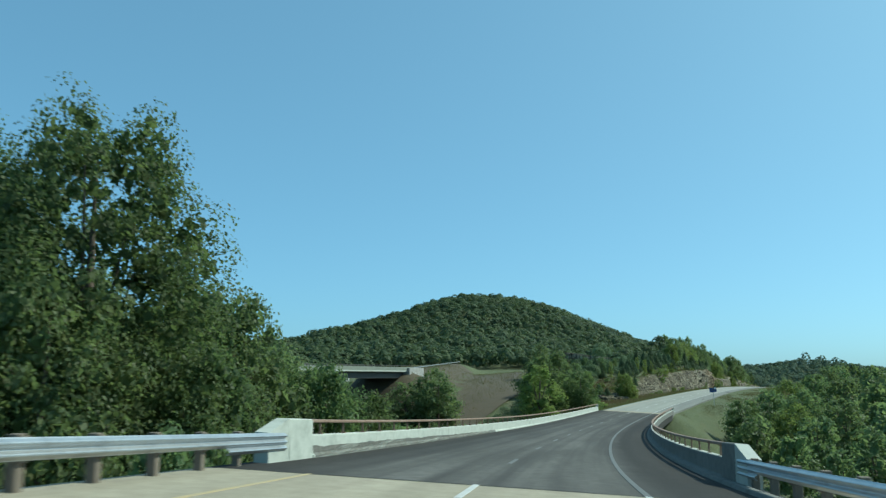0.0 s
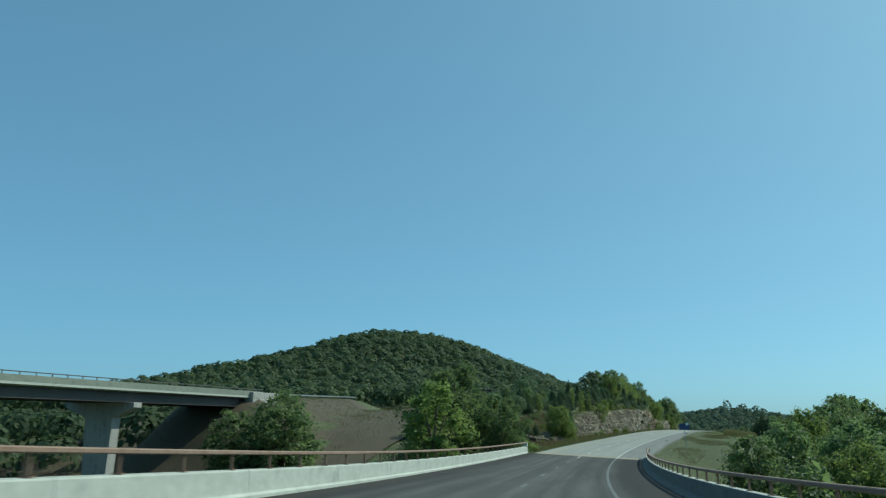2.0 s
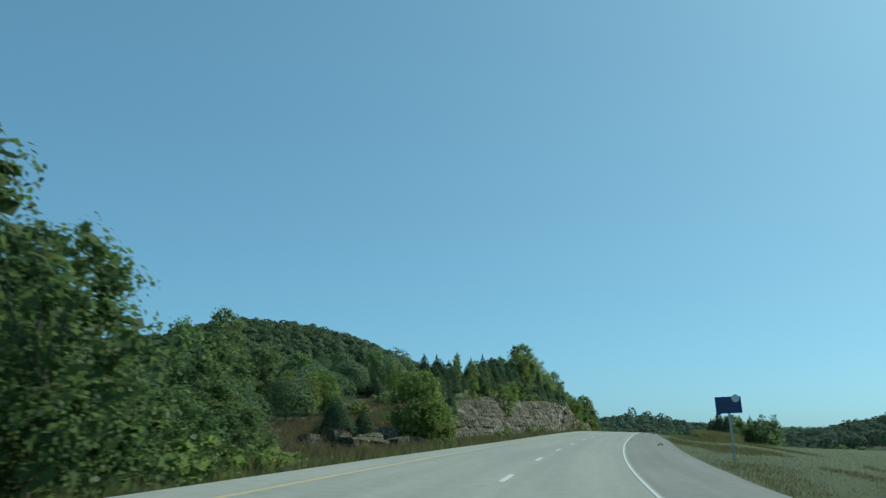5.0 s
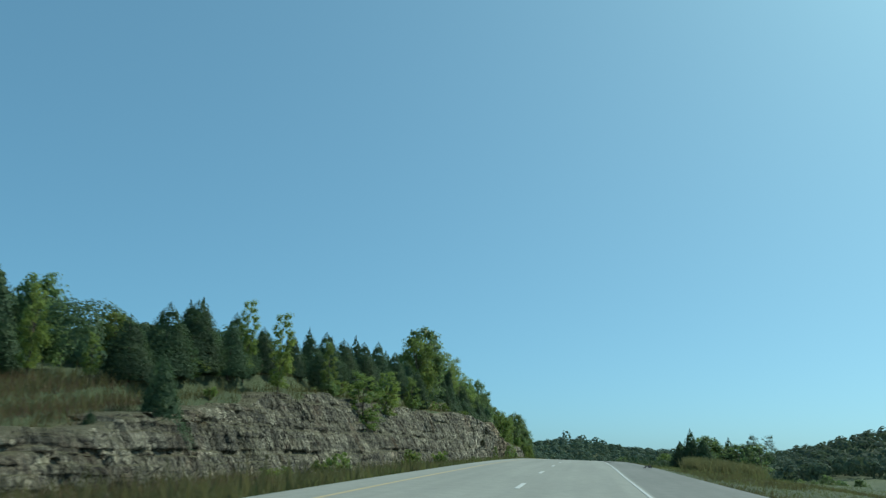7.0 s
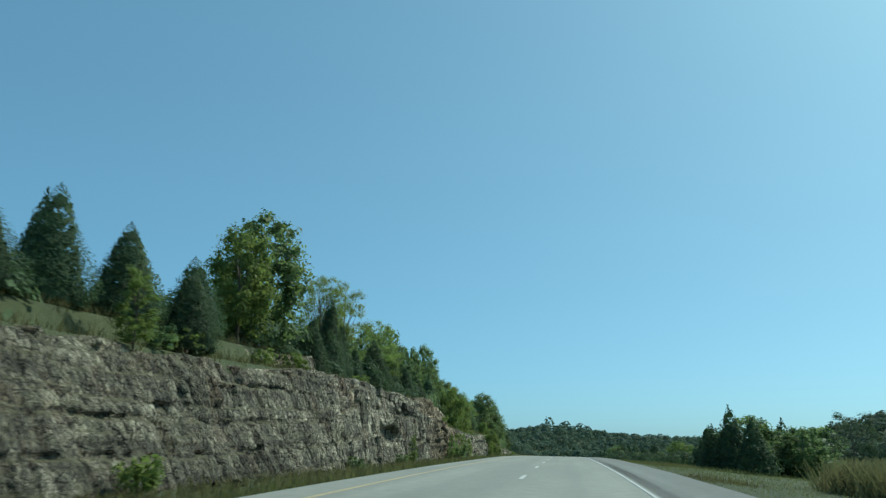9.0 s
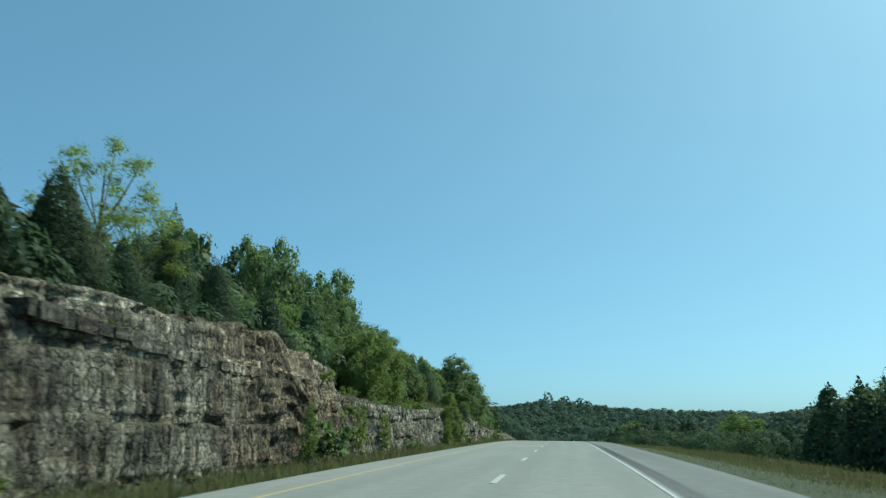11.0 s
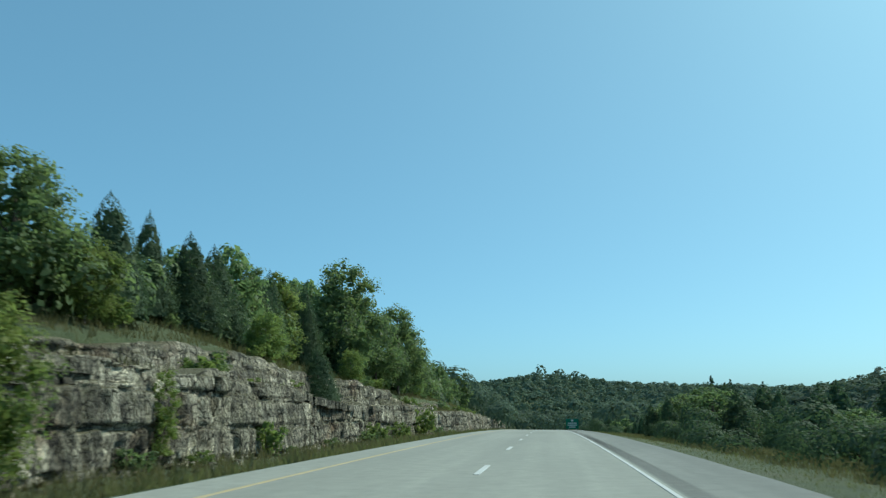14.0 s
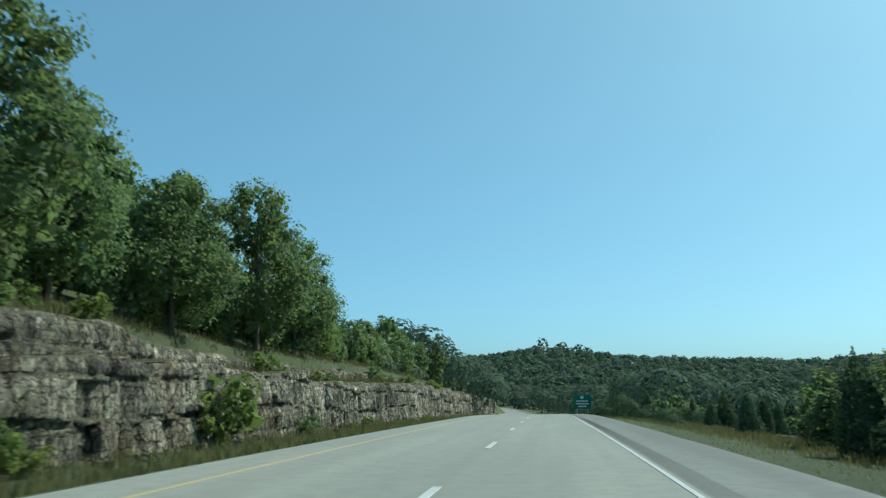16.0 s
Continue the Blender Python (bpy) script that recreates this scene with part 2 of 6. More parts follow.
def ground_material():
    """Grass with dry patches and bare soil."""
    m, t, b = nodes_of("meadow")
    v = place_of(t)
    col = mixed(t, noise_of(t, v, 0.05, 4), (0.073, 0.1, 0.038), (0.1, 0.12, 0.046))
    col = mixed(t, noise_of(t, v, 0.6, 6, 0.7, 0.45, 0.7), col, (0.06, 0.08, 0.032))
    col = mixed(t, noise_of(t, v, 0.21, 5, 0.6, 0.58, 0.74), col, (0.135, 0.115, 0.062))
    fine = noise_of(t, v, 11.0, 6, 0.75, 0.3, 0.7)
    col = mixed(t, 0.3, col, mixed(t, fine, (0.04, 0.048, 0.02), (0.125, 0.13, 0.06)))
    t.links.new(col, b.inputs["Base Color"])
    b.inputs["Roughness"].default_value = 0.95
    bump_of(t, b, fine, 0.8, 0.1)
    return m


def splash_material():
    """Dirt that lets the concrete show through in patches."""
    m, t, b = nodes_of("dried_road_splash")
    v = place_of(t)
    t.links.new(mixed(t, noise_of(t, v, 3.0), (0.1, 0.095, 0.082), (0.17, 0.165, 0.145)), b.inputs["Base Color"])
    b.inputs["Roughness"].default_value = 0.95
    clear = t.nodes.new("ShaderNodeBsdfTransparent")
    mx = t.nodes.new("ShaderNodeMixShader")
    t.links.new(noise_of(t, place_of(t, (0.16, 0.16, 5.0)), 0.9, 5, 0.7, 0.38, 0.8), mx.inputs[0])
    t.links.new(b.outputs[0], mx.inputs[1])
    t.links.new(clear.outputs[0], mx.inputs[2])
    t.links.new(mx.outputs[0], t.nodes["Material Output"].inputs[0])
    return m


SPLASH = splash_material()
CONCRETE_ROAD = road_material("pale_concrete_pavement", (0.275, 0.275, 0.236), (0.33, 0.328, 0.282), (0.17, 0.17, 0.148), 0.35, 0.75, 4.6)
SHOULDER = road_material("grey_shoulder_asphalt", (0.195, 0.196, 0.176), (0.245, 0.245, 0.22), (0.105, 0.106, 0.096), 0.35, 0.85)
MILLED = plain("milled_shoulder_asphalt", (0.155, 0.156, 0.142), (0.19, 0.19, 0.172), (0.12, 0.12, 0.11), 1.0, 20, 0.9, 0.3)
DECK = road_material("dark_bridge_asphalt", (0.082, 0.078, 0.069), (0.15, 0.144, 0.13), (0.034, 0.032, 0.029), 0.8, 0.9, 0.0, ((1.7, 2.7), (-4.7, -6.3)))
APPROACH = road_material("tan_approach_slab", (0.345, 0.305, 0.225), (0.4, 0.355, 0.265), (0.17, 0.145, 0.105), 0.35, 0.8, 5.5)
GHOST_PAINT = plain("rubbed_off_white_paint", (0.135, 0.138, 0.132), (0.1, 0.104, 0.1), (0.07, 0.074, 0.07), 0.8, 9, 0.7, 0.1)
WHITE_PAINT = plain("worn_white_paint", (0.54, 0.54, 0.52), (0.46, 0.46, 0.44), (0.36, 0.36, 0.34), 1.2, 14, 0.7, 0.1)
YELLOW_PAINT = plain("worn_yellow_paint", (0.43, 0.32, 0.15), (0.38, 0.30, 0.17), (0.3, 0.28, 0.21), 1.2, 14, 0.7, 0.1)
PARAPET = plain("pale_weathered_concrete", (0.47, 0.49, 0.435), (0.41, 0.43, 0.38), (0.28, 0.295, 0.255), 0.25, 2.2, 0.85, 0.12, 0, (1, 1, 1.6))
# darkened concrete: the shade on the right-hand wall and kerb is in this colour
SHADE_GREY = plain("shade_grey_concrete", (0.19, 0.19, 0.17), (0.15, 0.152, 0.136), (0.09, 0.09, 0.08), 0.3, 2.5, 0.88, 0.15, 0, (1, 1, 1.6))
GREEN_GREY = plain("green_grey_concrete", (0.20, 0.225, 0.185), (0.25, 0.27, 0.225), (0.13, 0.145, 0.115), 0.25, 2.5, 0.9, 0.15, 0, (1, 1, 1.6))
STEEL_RUST = plain("rusty_brown_steel", (0.25, 0.16, 0.11), (0.33, 0.24, 0.18), (0.15, 0.09, 0.06), 0.9, 10, 0.7, 0.2, 0.2)
GALVANISED = plain("galvanised_steel", (0.55, 0.57, 0.58), (0.45, 0.47, 0.48), (0.33, 0.34, 0.35), 1.5, 12, 0.42, 0.08, 0.85)
TIMBER = plain("grey_treated_timber", (0.16, 0.13, 0.10), (0.21, 0.18, 0.14), (0.10, 0.08, 0.06), 2, 18, 0.9, 0.3, 0, (1, 1, 0.2))
GIRDER = plain("brown_grey_girder_steel", (0.085, 0.078, 0.074), (0.11, 0.10, 0.094), (0.06, 0.055, 0.05), 0.3, 6, 0.6, 0.08, 0.1)
PIER = plain("stained_pier_concrete", (0.34, 0.33, 0.31), (0.42, 0.41, 0.38), (0.2, 0.2, 0.185), 0.3, 5, 0.9, 0.2, 0, (1, 1, 0.3))
SIGN_BLUE = plain("blue_sign_sheeting", (0.02, 0.055, 0.20), (0.024, 0.065, 0.22), (0.03, 0.07, 0.2), 1, 20, 0.4, 0.02)
SIGN_GREEN = plain("green_sign_sheeting", (0.0, 0.16, 0.09), (0.0, 0.18, 0.10), (0.01, 0.15, 0.09), 1, 20, 0.4, 0.02)
SIGN_WHITE = plain("white_sign_sheeting", (0.75, 0.76, 0.76), (0.7, 0.71, 0.71), (0.6, 0.61, 0.61), 1, 20, 0.45, 0.02)
RUBBER = plain("black_joint_seal", (0.02, 0.02, 0.02), (0.03, 0.03, 0.03), (0.015, 0.015, 0.015), 2, 20, 0.8, 0.1)
BARK = plain("grey_brown_bark", (0.12, 0.095, 0.07), (0.17, 0.14, 0.11), (0.06, 0.048, 0.036), 1.5, 12, 0.95, 0.5, 0, (3, 3, 0.6))
SOIL = plain("brown_mown_bank", (0.07, 0.056, 0.034), (0.088, 0.066, 0.039), (0.05, 0.046, 0.024), 0.3, 6, 0.95, 0.5)
ROCK = rock_material()
MEADOW = ground_material()
LEAF_BROAD = leaf_material("broadleaf_foliage", (0.112, 0.162, 0.084), (0.156, 0.214, 0.1), (0.215, 0.274, 0.112), 0.5, 0.55, 0.45, (0.205, 0.3, 0.09))
LEAF_GRAND = leaf_material("large_tree_foliage", (0.088, 0.13, 0.06), (0.12, 0.168, 0.07), (0.155, 0.205, 0.08), 0.5, 0.55, 0.45, (0.17, 0.255, 0.075))
LEAF_LIGHT = leaf_material("young_light_foliage", (0.16, 0.215, 0.06), (0.24, 0.30, 0.08), (0.30, 0.345, 0.1), 0.5, 0.55, 0.45, (0.28, 0.37, 0.08))
LEAF_CEDAR = leaf_material("cedar_foliage", (0.055, 0.088, 0.05), (0.072, 0.112, 0.058), (0.092, 0.132, 0.064), 0.75, 0.35, 0.45, (0.11, 0.18, 0.075))
LEAF_SHRUB = leaf_material("shrub_foliage", (0.12, 0.17, 0.056), (0.185, 0.24, 0.072), (0.25, 0.29, 0.088), 0.6, 0.55, 0.45, (0.24, 0.33, 0.08))
GRASS_DRY = leaf_material("dry_verge_grass", (0.10, 0.10, 0.042), (0.155, 0.14, 0.066), (0.13, 0.125, 0.052), 0.8, 0.4, 0.45, (0.2, 0.18, 0.075))
GRASS_TAN = leaf_material("tall_tan_grass", (0.155, 0.15, 0.07), (0.205, 0.19, 0.092), (0.17, 0.175, 0.075), 0.8, 0.4, 0.45, (0.24, 0.23, 0.1))
GRASS_BROWN = leaf_material("dead_brown_grass", (0.13, 0.095, 0.055), (0.2, 0.14, 0.085), (0.165, 0.12, 0.07), 0.8, 0.35, 0.45, (0.2, 0.15, 0.08))
GRASS_GREEN = leaf_material("green_verge_grass", (0.10, 0.125, 0.045), (0.145, 0.16, 0.06), (0.17, 0.17, 0.07), 0.8, 0.5, 0.3, (0.2, 0.22, 0.08))


def spline(table, y):
    """Catmull-Rom through rows that begin with y."""
    n = len(table)
    i = 0
    while i < n - 2 and y > table[i + 1][0]:
        i += 1
    a, b = table[i], table[i + 1]
    pa, nb = table[max(i - 1, 0)], table[min(i + 2, n - 1)]
    w = b[0] - a[0]
    t = (y - a[0]) / w
    out = []
    for k in range(1, len(a)):
        ma = (b[k] - pa[k]) / (b[0] - pa[0]) * w
        mb = (nb[k] - a[k]) / (nb[0] - a[0]) * w
        if t < 0 or t > 1:
            out.append(a[k] + ma * t if t < 0 else b[k] + mb * (t - 1))
        else:
            out.append((2 * t**3 - 3 * t**2 + 1) * a[k] + (t**3 - 2 * t**2 + t) * ma + (3 * t**2 - 2 * t**3) * b[k] + (t**3 - t**2) * mb)
    return out


def road_at(y, lat, up=0.0):
    """World place of a point lat metres right of the line, up metres over the pavement."""
    x, z, fall = spline(LINE, y)
    x2 = spline(LINE, y + 1.0)[0]
    d = math.hypot(1.0, x2 - x)
    rx, ry = 1.0 / d, -(x2 - x) / d
    return Vector((x + lat * rx, y + lat * ry, z - lat * fall + up))


# ---- mesh helpers ----
def mesh_ob(name, verts, faces, material, parent=None, label="", smooth=False):
    me = bpy.data.meshes.new(name)
    me.from_pydata([tuple(v) for v in verts], [], [tuple(f) for f in faces])
    me.materials.append(material)
    if smooth:
        me.shade_smooth()
    ob = new(name, me)
    ob.parent = parent
    return tagged(ob, label)


def part(name, bm, material, parent, label=""):
    """Links a bmesh as one mesh object under a thing or a part."""
    me = bpy.data.meshes.new(name)
    bm.to_mesh(me)
    bm.free()
    me.materials.append(material)
    ob = new(name, me)
    ob.parent = parent
    return tagged(ob, label)


def quads_mesh(name, v, f, material):
    me = bpy.data.meshes.new(name)
    me.vertices.add(len(v))
    me.vertices.foreach_set("co", np.asarray(v, dtype=np.float32).ravel())
    me.loops.add(len(f) * 4)
    me.loops.foreach_set("vertex_index", np.asarray(f, dtype=np.int32).ravel())
    me.polygons.add(len(f))
    me.polygons.foreach_set("loop_start", np.arange(0, len(f) * 4, 4, dtype=np.int32))
    me.update(calc_edges=True)
    me.materials.append(material)
    return me


def box_bm(bm, lo, hi, m=None, bevel=0.0):
    """Adds a box, bevelled, placed by m."""
    made = bmesh.ops.create_cube(bm, size=1.0)["verts"]
    size = [hi[k] - lo[k] for k in range(3)]
    mid = [(hi[k] + lo[k]) / 2 for k in range(3)]
    for v in made:
        v.co = Vector([v.co[k] * size[k] + mid[k] for k in range(3)])
    if bevel:
        edges = list({e for v in made for e in v.link_edges})
        made = list({v for f in bmesh.ops.bevel(bm, geom=edges, offset=bevel, segments=1, affect="EDGES")["faces"] for v in f.verts} | {v for v in made if v.is_valid})
    if m is not None:
        bmesh.ops.transform(bm, matrix=m, verts=made)
    return bm


def box(lo, hi, m=None, bevel=0.0):
    return box_bm(bmesh.new(), lo, hi, m, bevel)


def sweep(profile, y0, y1, step=3.0, closed=True, caps=True):
    """Verts, faces of a cross-section (lat, up) drawn along the road."""
    n = max(1, round((y1 - y0) / step))
    k = len(profile)
    verts, faces = [], []
    for i in range(n + 1):
        y = y0 + (y1 - y0) * i / n
        verts += [road_at(y, a, b) for a, b in profile]
    for i in range(n):
        for j in range(k if closed else k - 1):
            a, b = i * k + j, i * k + (j + 1) % k
            faces.append((a, b, b + k, a + k))
    if closed and caps:
        faces.append(tuple(range(k))[::-1])
        faces.append(tuple(n * k + j for j in range(k)))
    return verts, faces


def road_frame(y, lat, up=0.0):
    """Pose on the road: x to the right, y along, z up, untilted."""
    p, q = road_at(y - 0.5, lat, up), road_at(y + 0.5, lat, up)
    return Matrix.Translation(road_at(y, lat, up)) @ Matrix.Rotation(math.atan2(-(q.x - p.x), q.y - p.y), 4, "Z")


def smoothstep(a, b, v):
    t = min(1.0, max(0.0, (v - a) / (b - a)))
    return t * t * (3 - 2 * t)


def lerp_table(table, v):
    for (a, p), (b, q) in zip(table, table[1:]):
        if v <= b:
            return p + (q - p) * max(0.0, (v - a) / (b - a))
    return table[-1][1]


# ---- the lie of the land ----
CLIFF_X = [(40, -20.5), (66, -18.8), (100, -18.0), (150, -17.0), (200, -16.2), (280, -15.6), (340, -15.9), (480, -16.2), (560, -17)]
CLIFF_H = [(40, 0.0), (50, 0.9), (66, 1.8), (80, 3.2), (92, 4.5), (103, 5.4), (140, 6.2), (165, 7.0), (176, 6.9), (186, 6.2), (195, 5.6), (213, 5.1), (216, 4.7), (235, 4.3), (270, 4.2),
           (300, 3.9), (318, 3.1), (345, 3.7), (375, 3.6), (400, 4.2), (450, 4.8), (500, 5.2), (535, 5.4), (560, 3.0)]
LEDGE_H = [(60, 0.0), (90, 1.0), (150, 1.4), (170, 1.6), (200, 1.9), (216, 3.0), (222, 2.3), (228, 1.1), (235, 1.0), (285, 1.0), (300, 2.1), (330, 2.0), (350, 1.2), (420, 1.0), (500, 0.4), (560, 0)]
LEDGE_IN = [(182, 4.6), (199, 2.0), (225, 2.0), (232, 4.6), (280, 4.6), (298, 2.4), (345, 2.4), (358, 4.6)]
RIDGE = [(-900, 20), (-600, 12), (-300, 4), (-120, 13), (-60, 20), (-14, 25), (40, 18), (88, 12), (160, 9), (230, 4), (300, 1), (420, 4), (700, 22), (1200, 30)]


def hill(x, y):
    h = 77 * math.exp(-((x + 256) / (120 if x < -256 else 141)) ** 2 - ((y - 560) / 240) ** 2)
    h += 7 * math.exp(-((x + 440) / 130) ** 2 - ((y - 430) / 200) ** 2)
    h += 32 * math.exp(-((x - 240) / 118) ** 2 - ((y - 620) / 130) ** 2)
    h += 45 * math.exp(-((x - 450) / 155) ** 2 - ((y - 930) / 260) ** 2)
    return h


def land(lat, y):
    """Height of the ground lat metres right of the road line."""
    x0, zr, fall = spline(LINE, min(y, 700))
    x = x0 + lat
    base = -4 * smoothstep(300, 420, y) - 12 * smoothstep(430, 800, y)
    far = base + hill(x, y) + (lerp_table(RIDGE, x) + 16) * smoothstep(1000, 1340, y)
    n = noise.noise((x * 0.02, y * 0.02, 0.3)) * 2.0
    road = zr - lat * fall
    bridge = smoothstep(-146, -132, y) * (1 - smoothstep(-30, -12, y))
    pad = road - 0.35
    if lat < -6.2:
        verge = zr + 6.2 * fall - 0.05 - 0.75 * smoothstep(-6.8, -11.5, lat) * 1.0
        if y < -130 and lat > -9.2:
            verge -= 0.3
        face = lerp_table(CLIFF_X, y) - x0 if y > 30 else -19
        deep = 0.9 * smoothstep(145, 172, y)
        d = face - 0.9 - deep - lat
        back = 0.5 + 2.9 * (1 - smoothstep(145, 172, y))
        up = lerp_table(CLIFF_H, y) * smoothstep(0.0, back, d) if y > 40 else 0
        up += lerp_table(LEDGE_H, y) * smoothstep(lerp_table(LEDGE_IN, y) - 0.1, lerp_table(LEDGE_IN, y) + 0.5, d + 0.8 * deep) if y > 60 else 0
        slope = min(max(0.0, d) * 0.075 + 0.3 * max(0.0, d - 2.0) * smoothstep(245, 300, y), 5.0)
        near = verge + up + slope
        k = smoothstep(18, 75, d)
        side = near * (1 - k) + (far + n) * k + (max(0, slope) * (1 - smoothstep(60, 200, d)) * k)
        if y < 60:
            gully = -7.0 + n
            bank = smoothstep(-8.0, -26.0, lat) * (1 - smoothstep(-5, 45, y)) * smoothstep(-190, -150, y)
            side = side * (1 - bank) + gully * bank
    elif lat > 4.0:
        d = lat - 4.0
        verge = road - 0.12 - 0.10 * min(d, 5)
        drop = 1.2 * smoothstep(5, 22, d) + 6.5 * smoothstep(20, 62, d) * smoothstep(130, 220, y)
        near = verge - drop
        k = smoothstep(40, 120, d)
        side = near * (1 - k) + (far + n - 2) * k
        if y < 40:
            gully = -9.0 + n
            bank = smoothstep(5.0, 19.0, lat) * (1 - smoothstep(0, 38, y)) * smoothstep(-190, -150, y)
            side = side * (1 - bank) + gully * bank
    else:
        side = pad
    if bridge > 0:
        deep = -8.5 + n
        side = side * (1 - bridge) + min(side, deep) * bridge
    if y > 600:
        side += (far + n - side) * smoothstep(600, 740, y) * max(smoothstep(9, 30, abs(lat)), smoothstep(700, 800, y))
    # bank under the far carriageway on the left
    if y < 260 and x < -48:
        cx = -66 - max(0, y - 12) * 0.36
        e = abs(x - cx)
        top = 6.6 + 0.03 * max(0, y)
        m = smoothstep(6 + 11, 6, e) * smoothstep(-4, 14, y) * (1 - smoothstep(140, 260, y))
        side = max(side, side * (1 - m) + top * m)
    return side


def ground_z(x, y):
    return land(x - spline(LINE, min(y, 700))[0], y)


def axis(stops):
    out = []
    for a, b, step in stops:
        n = max(1, round((b - a) / step))
        out += [a + (b - a) * i / n for i in range(n)]
    return out + [stops[-1][1]]


LATS = axis([(-2600, -800, 200), (-800, -400, 40), (-400, -120, 14), (-120, -40, 5), (-40, -24, 1.6), (-24, -14, 0.45), (-14, -6.4, 0.95), (-6.4, 4.2, 3.5), (4.2, 24, 1.6), (24, 80, 5), (80, 300, 15), (300, 700, 40), (700, 2600, 200)])
LONGS = axis([(-420, -200, 15), (-200, -20, 3), (-20, 420, 2.5), (420, 620, 8), (620, 900, 20), (900, 1400, 25), (1400, 2000, 80), (2000, 4200, 400)])
gv, gf = [], []
for gy in LONGS:
    gx = spline(LINE, min(gy, 700))[0]
    gv += [(gx + a, gy, land(a, gy)) for a in LATS]
for i in range(len(LONGS) - 1):
    for j in range(len(LATS) - 1):
        a = i * len(LATS) + j
        gf.append((a, a + 1, a + 1 + len(LATS), a + len(LATS)))
ground = tagged(mesh_ob("ground", gv, gf, MEADOW, smooth=True), "grassy ground with ditches, banks and wooded hills", "ground", kind="structure")


# ---- pavement ----
def pavement(name, lat0, lat1, y0, y1, material, label, up=0.0, step=4.0, lanes=6, thick=0.25):
    """A paved strip with uv in metres, closed at its sides; lat1 may be a table over y."""
    outer = lat1
    n = max(1, round((y1 - y0) / step))
    verts, faces, uvs = [], [], []
    for i in range(n + 1):
        y = y0 + (y1 - y0) * i / n
        if isinstance(outer, list):
            lat1 = lerp_table(outer, y) + 0.06 * noise.noise((y * 0.13, 1.0, 0.0)) + 0.03 * noise.noise((y * 0.9, 2.0, 0.0))
        for j in range(lanes + 1):
            lat = lat0 + (lat1 - lat0) * j / lanes
            verts.append(road_at(y, lat, up))
            uvs.append((lat, y))
        for lat in (lat0, lat1):
            verts.append(road_at(y, lat, up - thick))
            uvs.append((lat, y))
    w = lanes + 3
    for i in range(n):
        a = i * w
        for j in range(lanes):
            faces.append((a + j, a + j + 1, a + j + 1 + w, a + j + w))
        faces.append((a + lanes + 1, a, a + w, a + w + lanes + 1))
        faces.append((a + lanes, a + lanes + 2, a + w + lanes + 2, a + w + lanes))
    ob = mesh_ob(name, verts, faces, material, smooth=False)
    layer = ob.data.uv_layers.new(name="metres")
    flat = np.array([uvs[l.vertex_index] for l in ob.data.loops], dtype=np.float32)
    layer.data.foreach_set("uv", flat.ravel())
    return tagged(ob, label, "road", kind="structure")


BR0, BR1 = -143.0, -15.0
pavement("road", -6.75, 2.08, BR1 + 0.06, 700, CONCRETE_ROAD, "pale grey concrete motorway lanes with worn wheel tracks")
SHOULDER_EDGE = [(-15, 5.0), (18, 5.6), (62, 5.7), (84, 5.0), (105, 4.62), (130, 4.5), (620, 4.4)]
pavement("road_shoulder", 2.08, SHOULDER_EDGE, BR1 + 0.06, 700, SHOULDER, "darker grey asphalt shoulder beside the lanes", step=2.0, lanes=4, thick=0.45)
pavement("bridge_deck", -7.9, 5.4, BR0, BR1, DECK, "dark worn asphalt bridge deck with grey wheel tracks", thick=0.9)
pavement("approach_slab", -7.9, 5.3, -420, BR0 - 0.05, APPROACH, "tan concrete approach slab with joints")
pavement("end_slab", -6.7, 4.2, BR1 + 0.05, BR1 + 3.6, APPROACH, "pale concrete slab at the end of the bridge", up=0.006, thick=0.02)
for y in (BR0 - 0.03, BR1 + 0.02):
    pavement("expansion_joint", -7.3, 4.7, y, y + 0.12, RUBBER, "black rubber expansion joint across the bridge", up=0.008, step=1, lanes=4, thick=0.02)


def stripe(name, lat0, lat1, y0, y1, material, label, group="", step=4.0):
    v, f = sweep([(lat0, 0.002), (lat1, 0.002), (lat1 - 0.005, 0.011), (lat0 + 0.005, 0.011)], y0, y1, step)
    return tagged(mesh_ob(name, v, f, material), label, "road marking", group, "structure")


stripe("edge_line", 1.895, 1.995, BR1, 600, WHITE_PAINT, "solid white edge line, slightly worn")
stripe("edge_line", 1.87, 2.03, -420, BR0, WHITE_PAINT, "solid white edge line, slightly worn")
stripe("edge_line", 1.87, 2.03, BR0, BR1, GHOST_PAINT, "rubbed-off white edge line on the bridge deck")
stripe("median_line", -5.52, -5.41, BR1, 600, YELLOW_PAINT, "faded yellow line along the inner edge")
stripe("median_line", -5.52, -5.41, -420, BR0, YELLOW_PAINT, "faded yellow line along the inner edge")
y = 182.5 - 12.64 * 40
while y < 590:
    stripe("lane_dash", -1.78, -1.64, y, y + 3.25, GHOST_PAINT if BR0 < y < BR1 - 6 else WHITE_PAINT, "short white lane dash on the pavement", "lane dashes", 3.25)
    y += 12.64

# milled rumble strip along the right edge line
rv, rf = [], []
y = 120.0
while y < 420:
    k = len(rv)
    rv += [road_at(y, 2.14, 0.004), road_at(y, 2.56, 0.004), road_at(y + 0.17, 2.56, 0.004), road_at(y + 0.17, 2.14, 0.004)]
    rf.append((k, k + 1, k + 2, k + 3))
    y += 0.32
tagged(mesh_ob("rumble_strip", rv, rf, MILLED), "milled rumble grooves beside the white edge line", "rumble strip", kind="stuff")


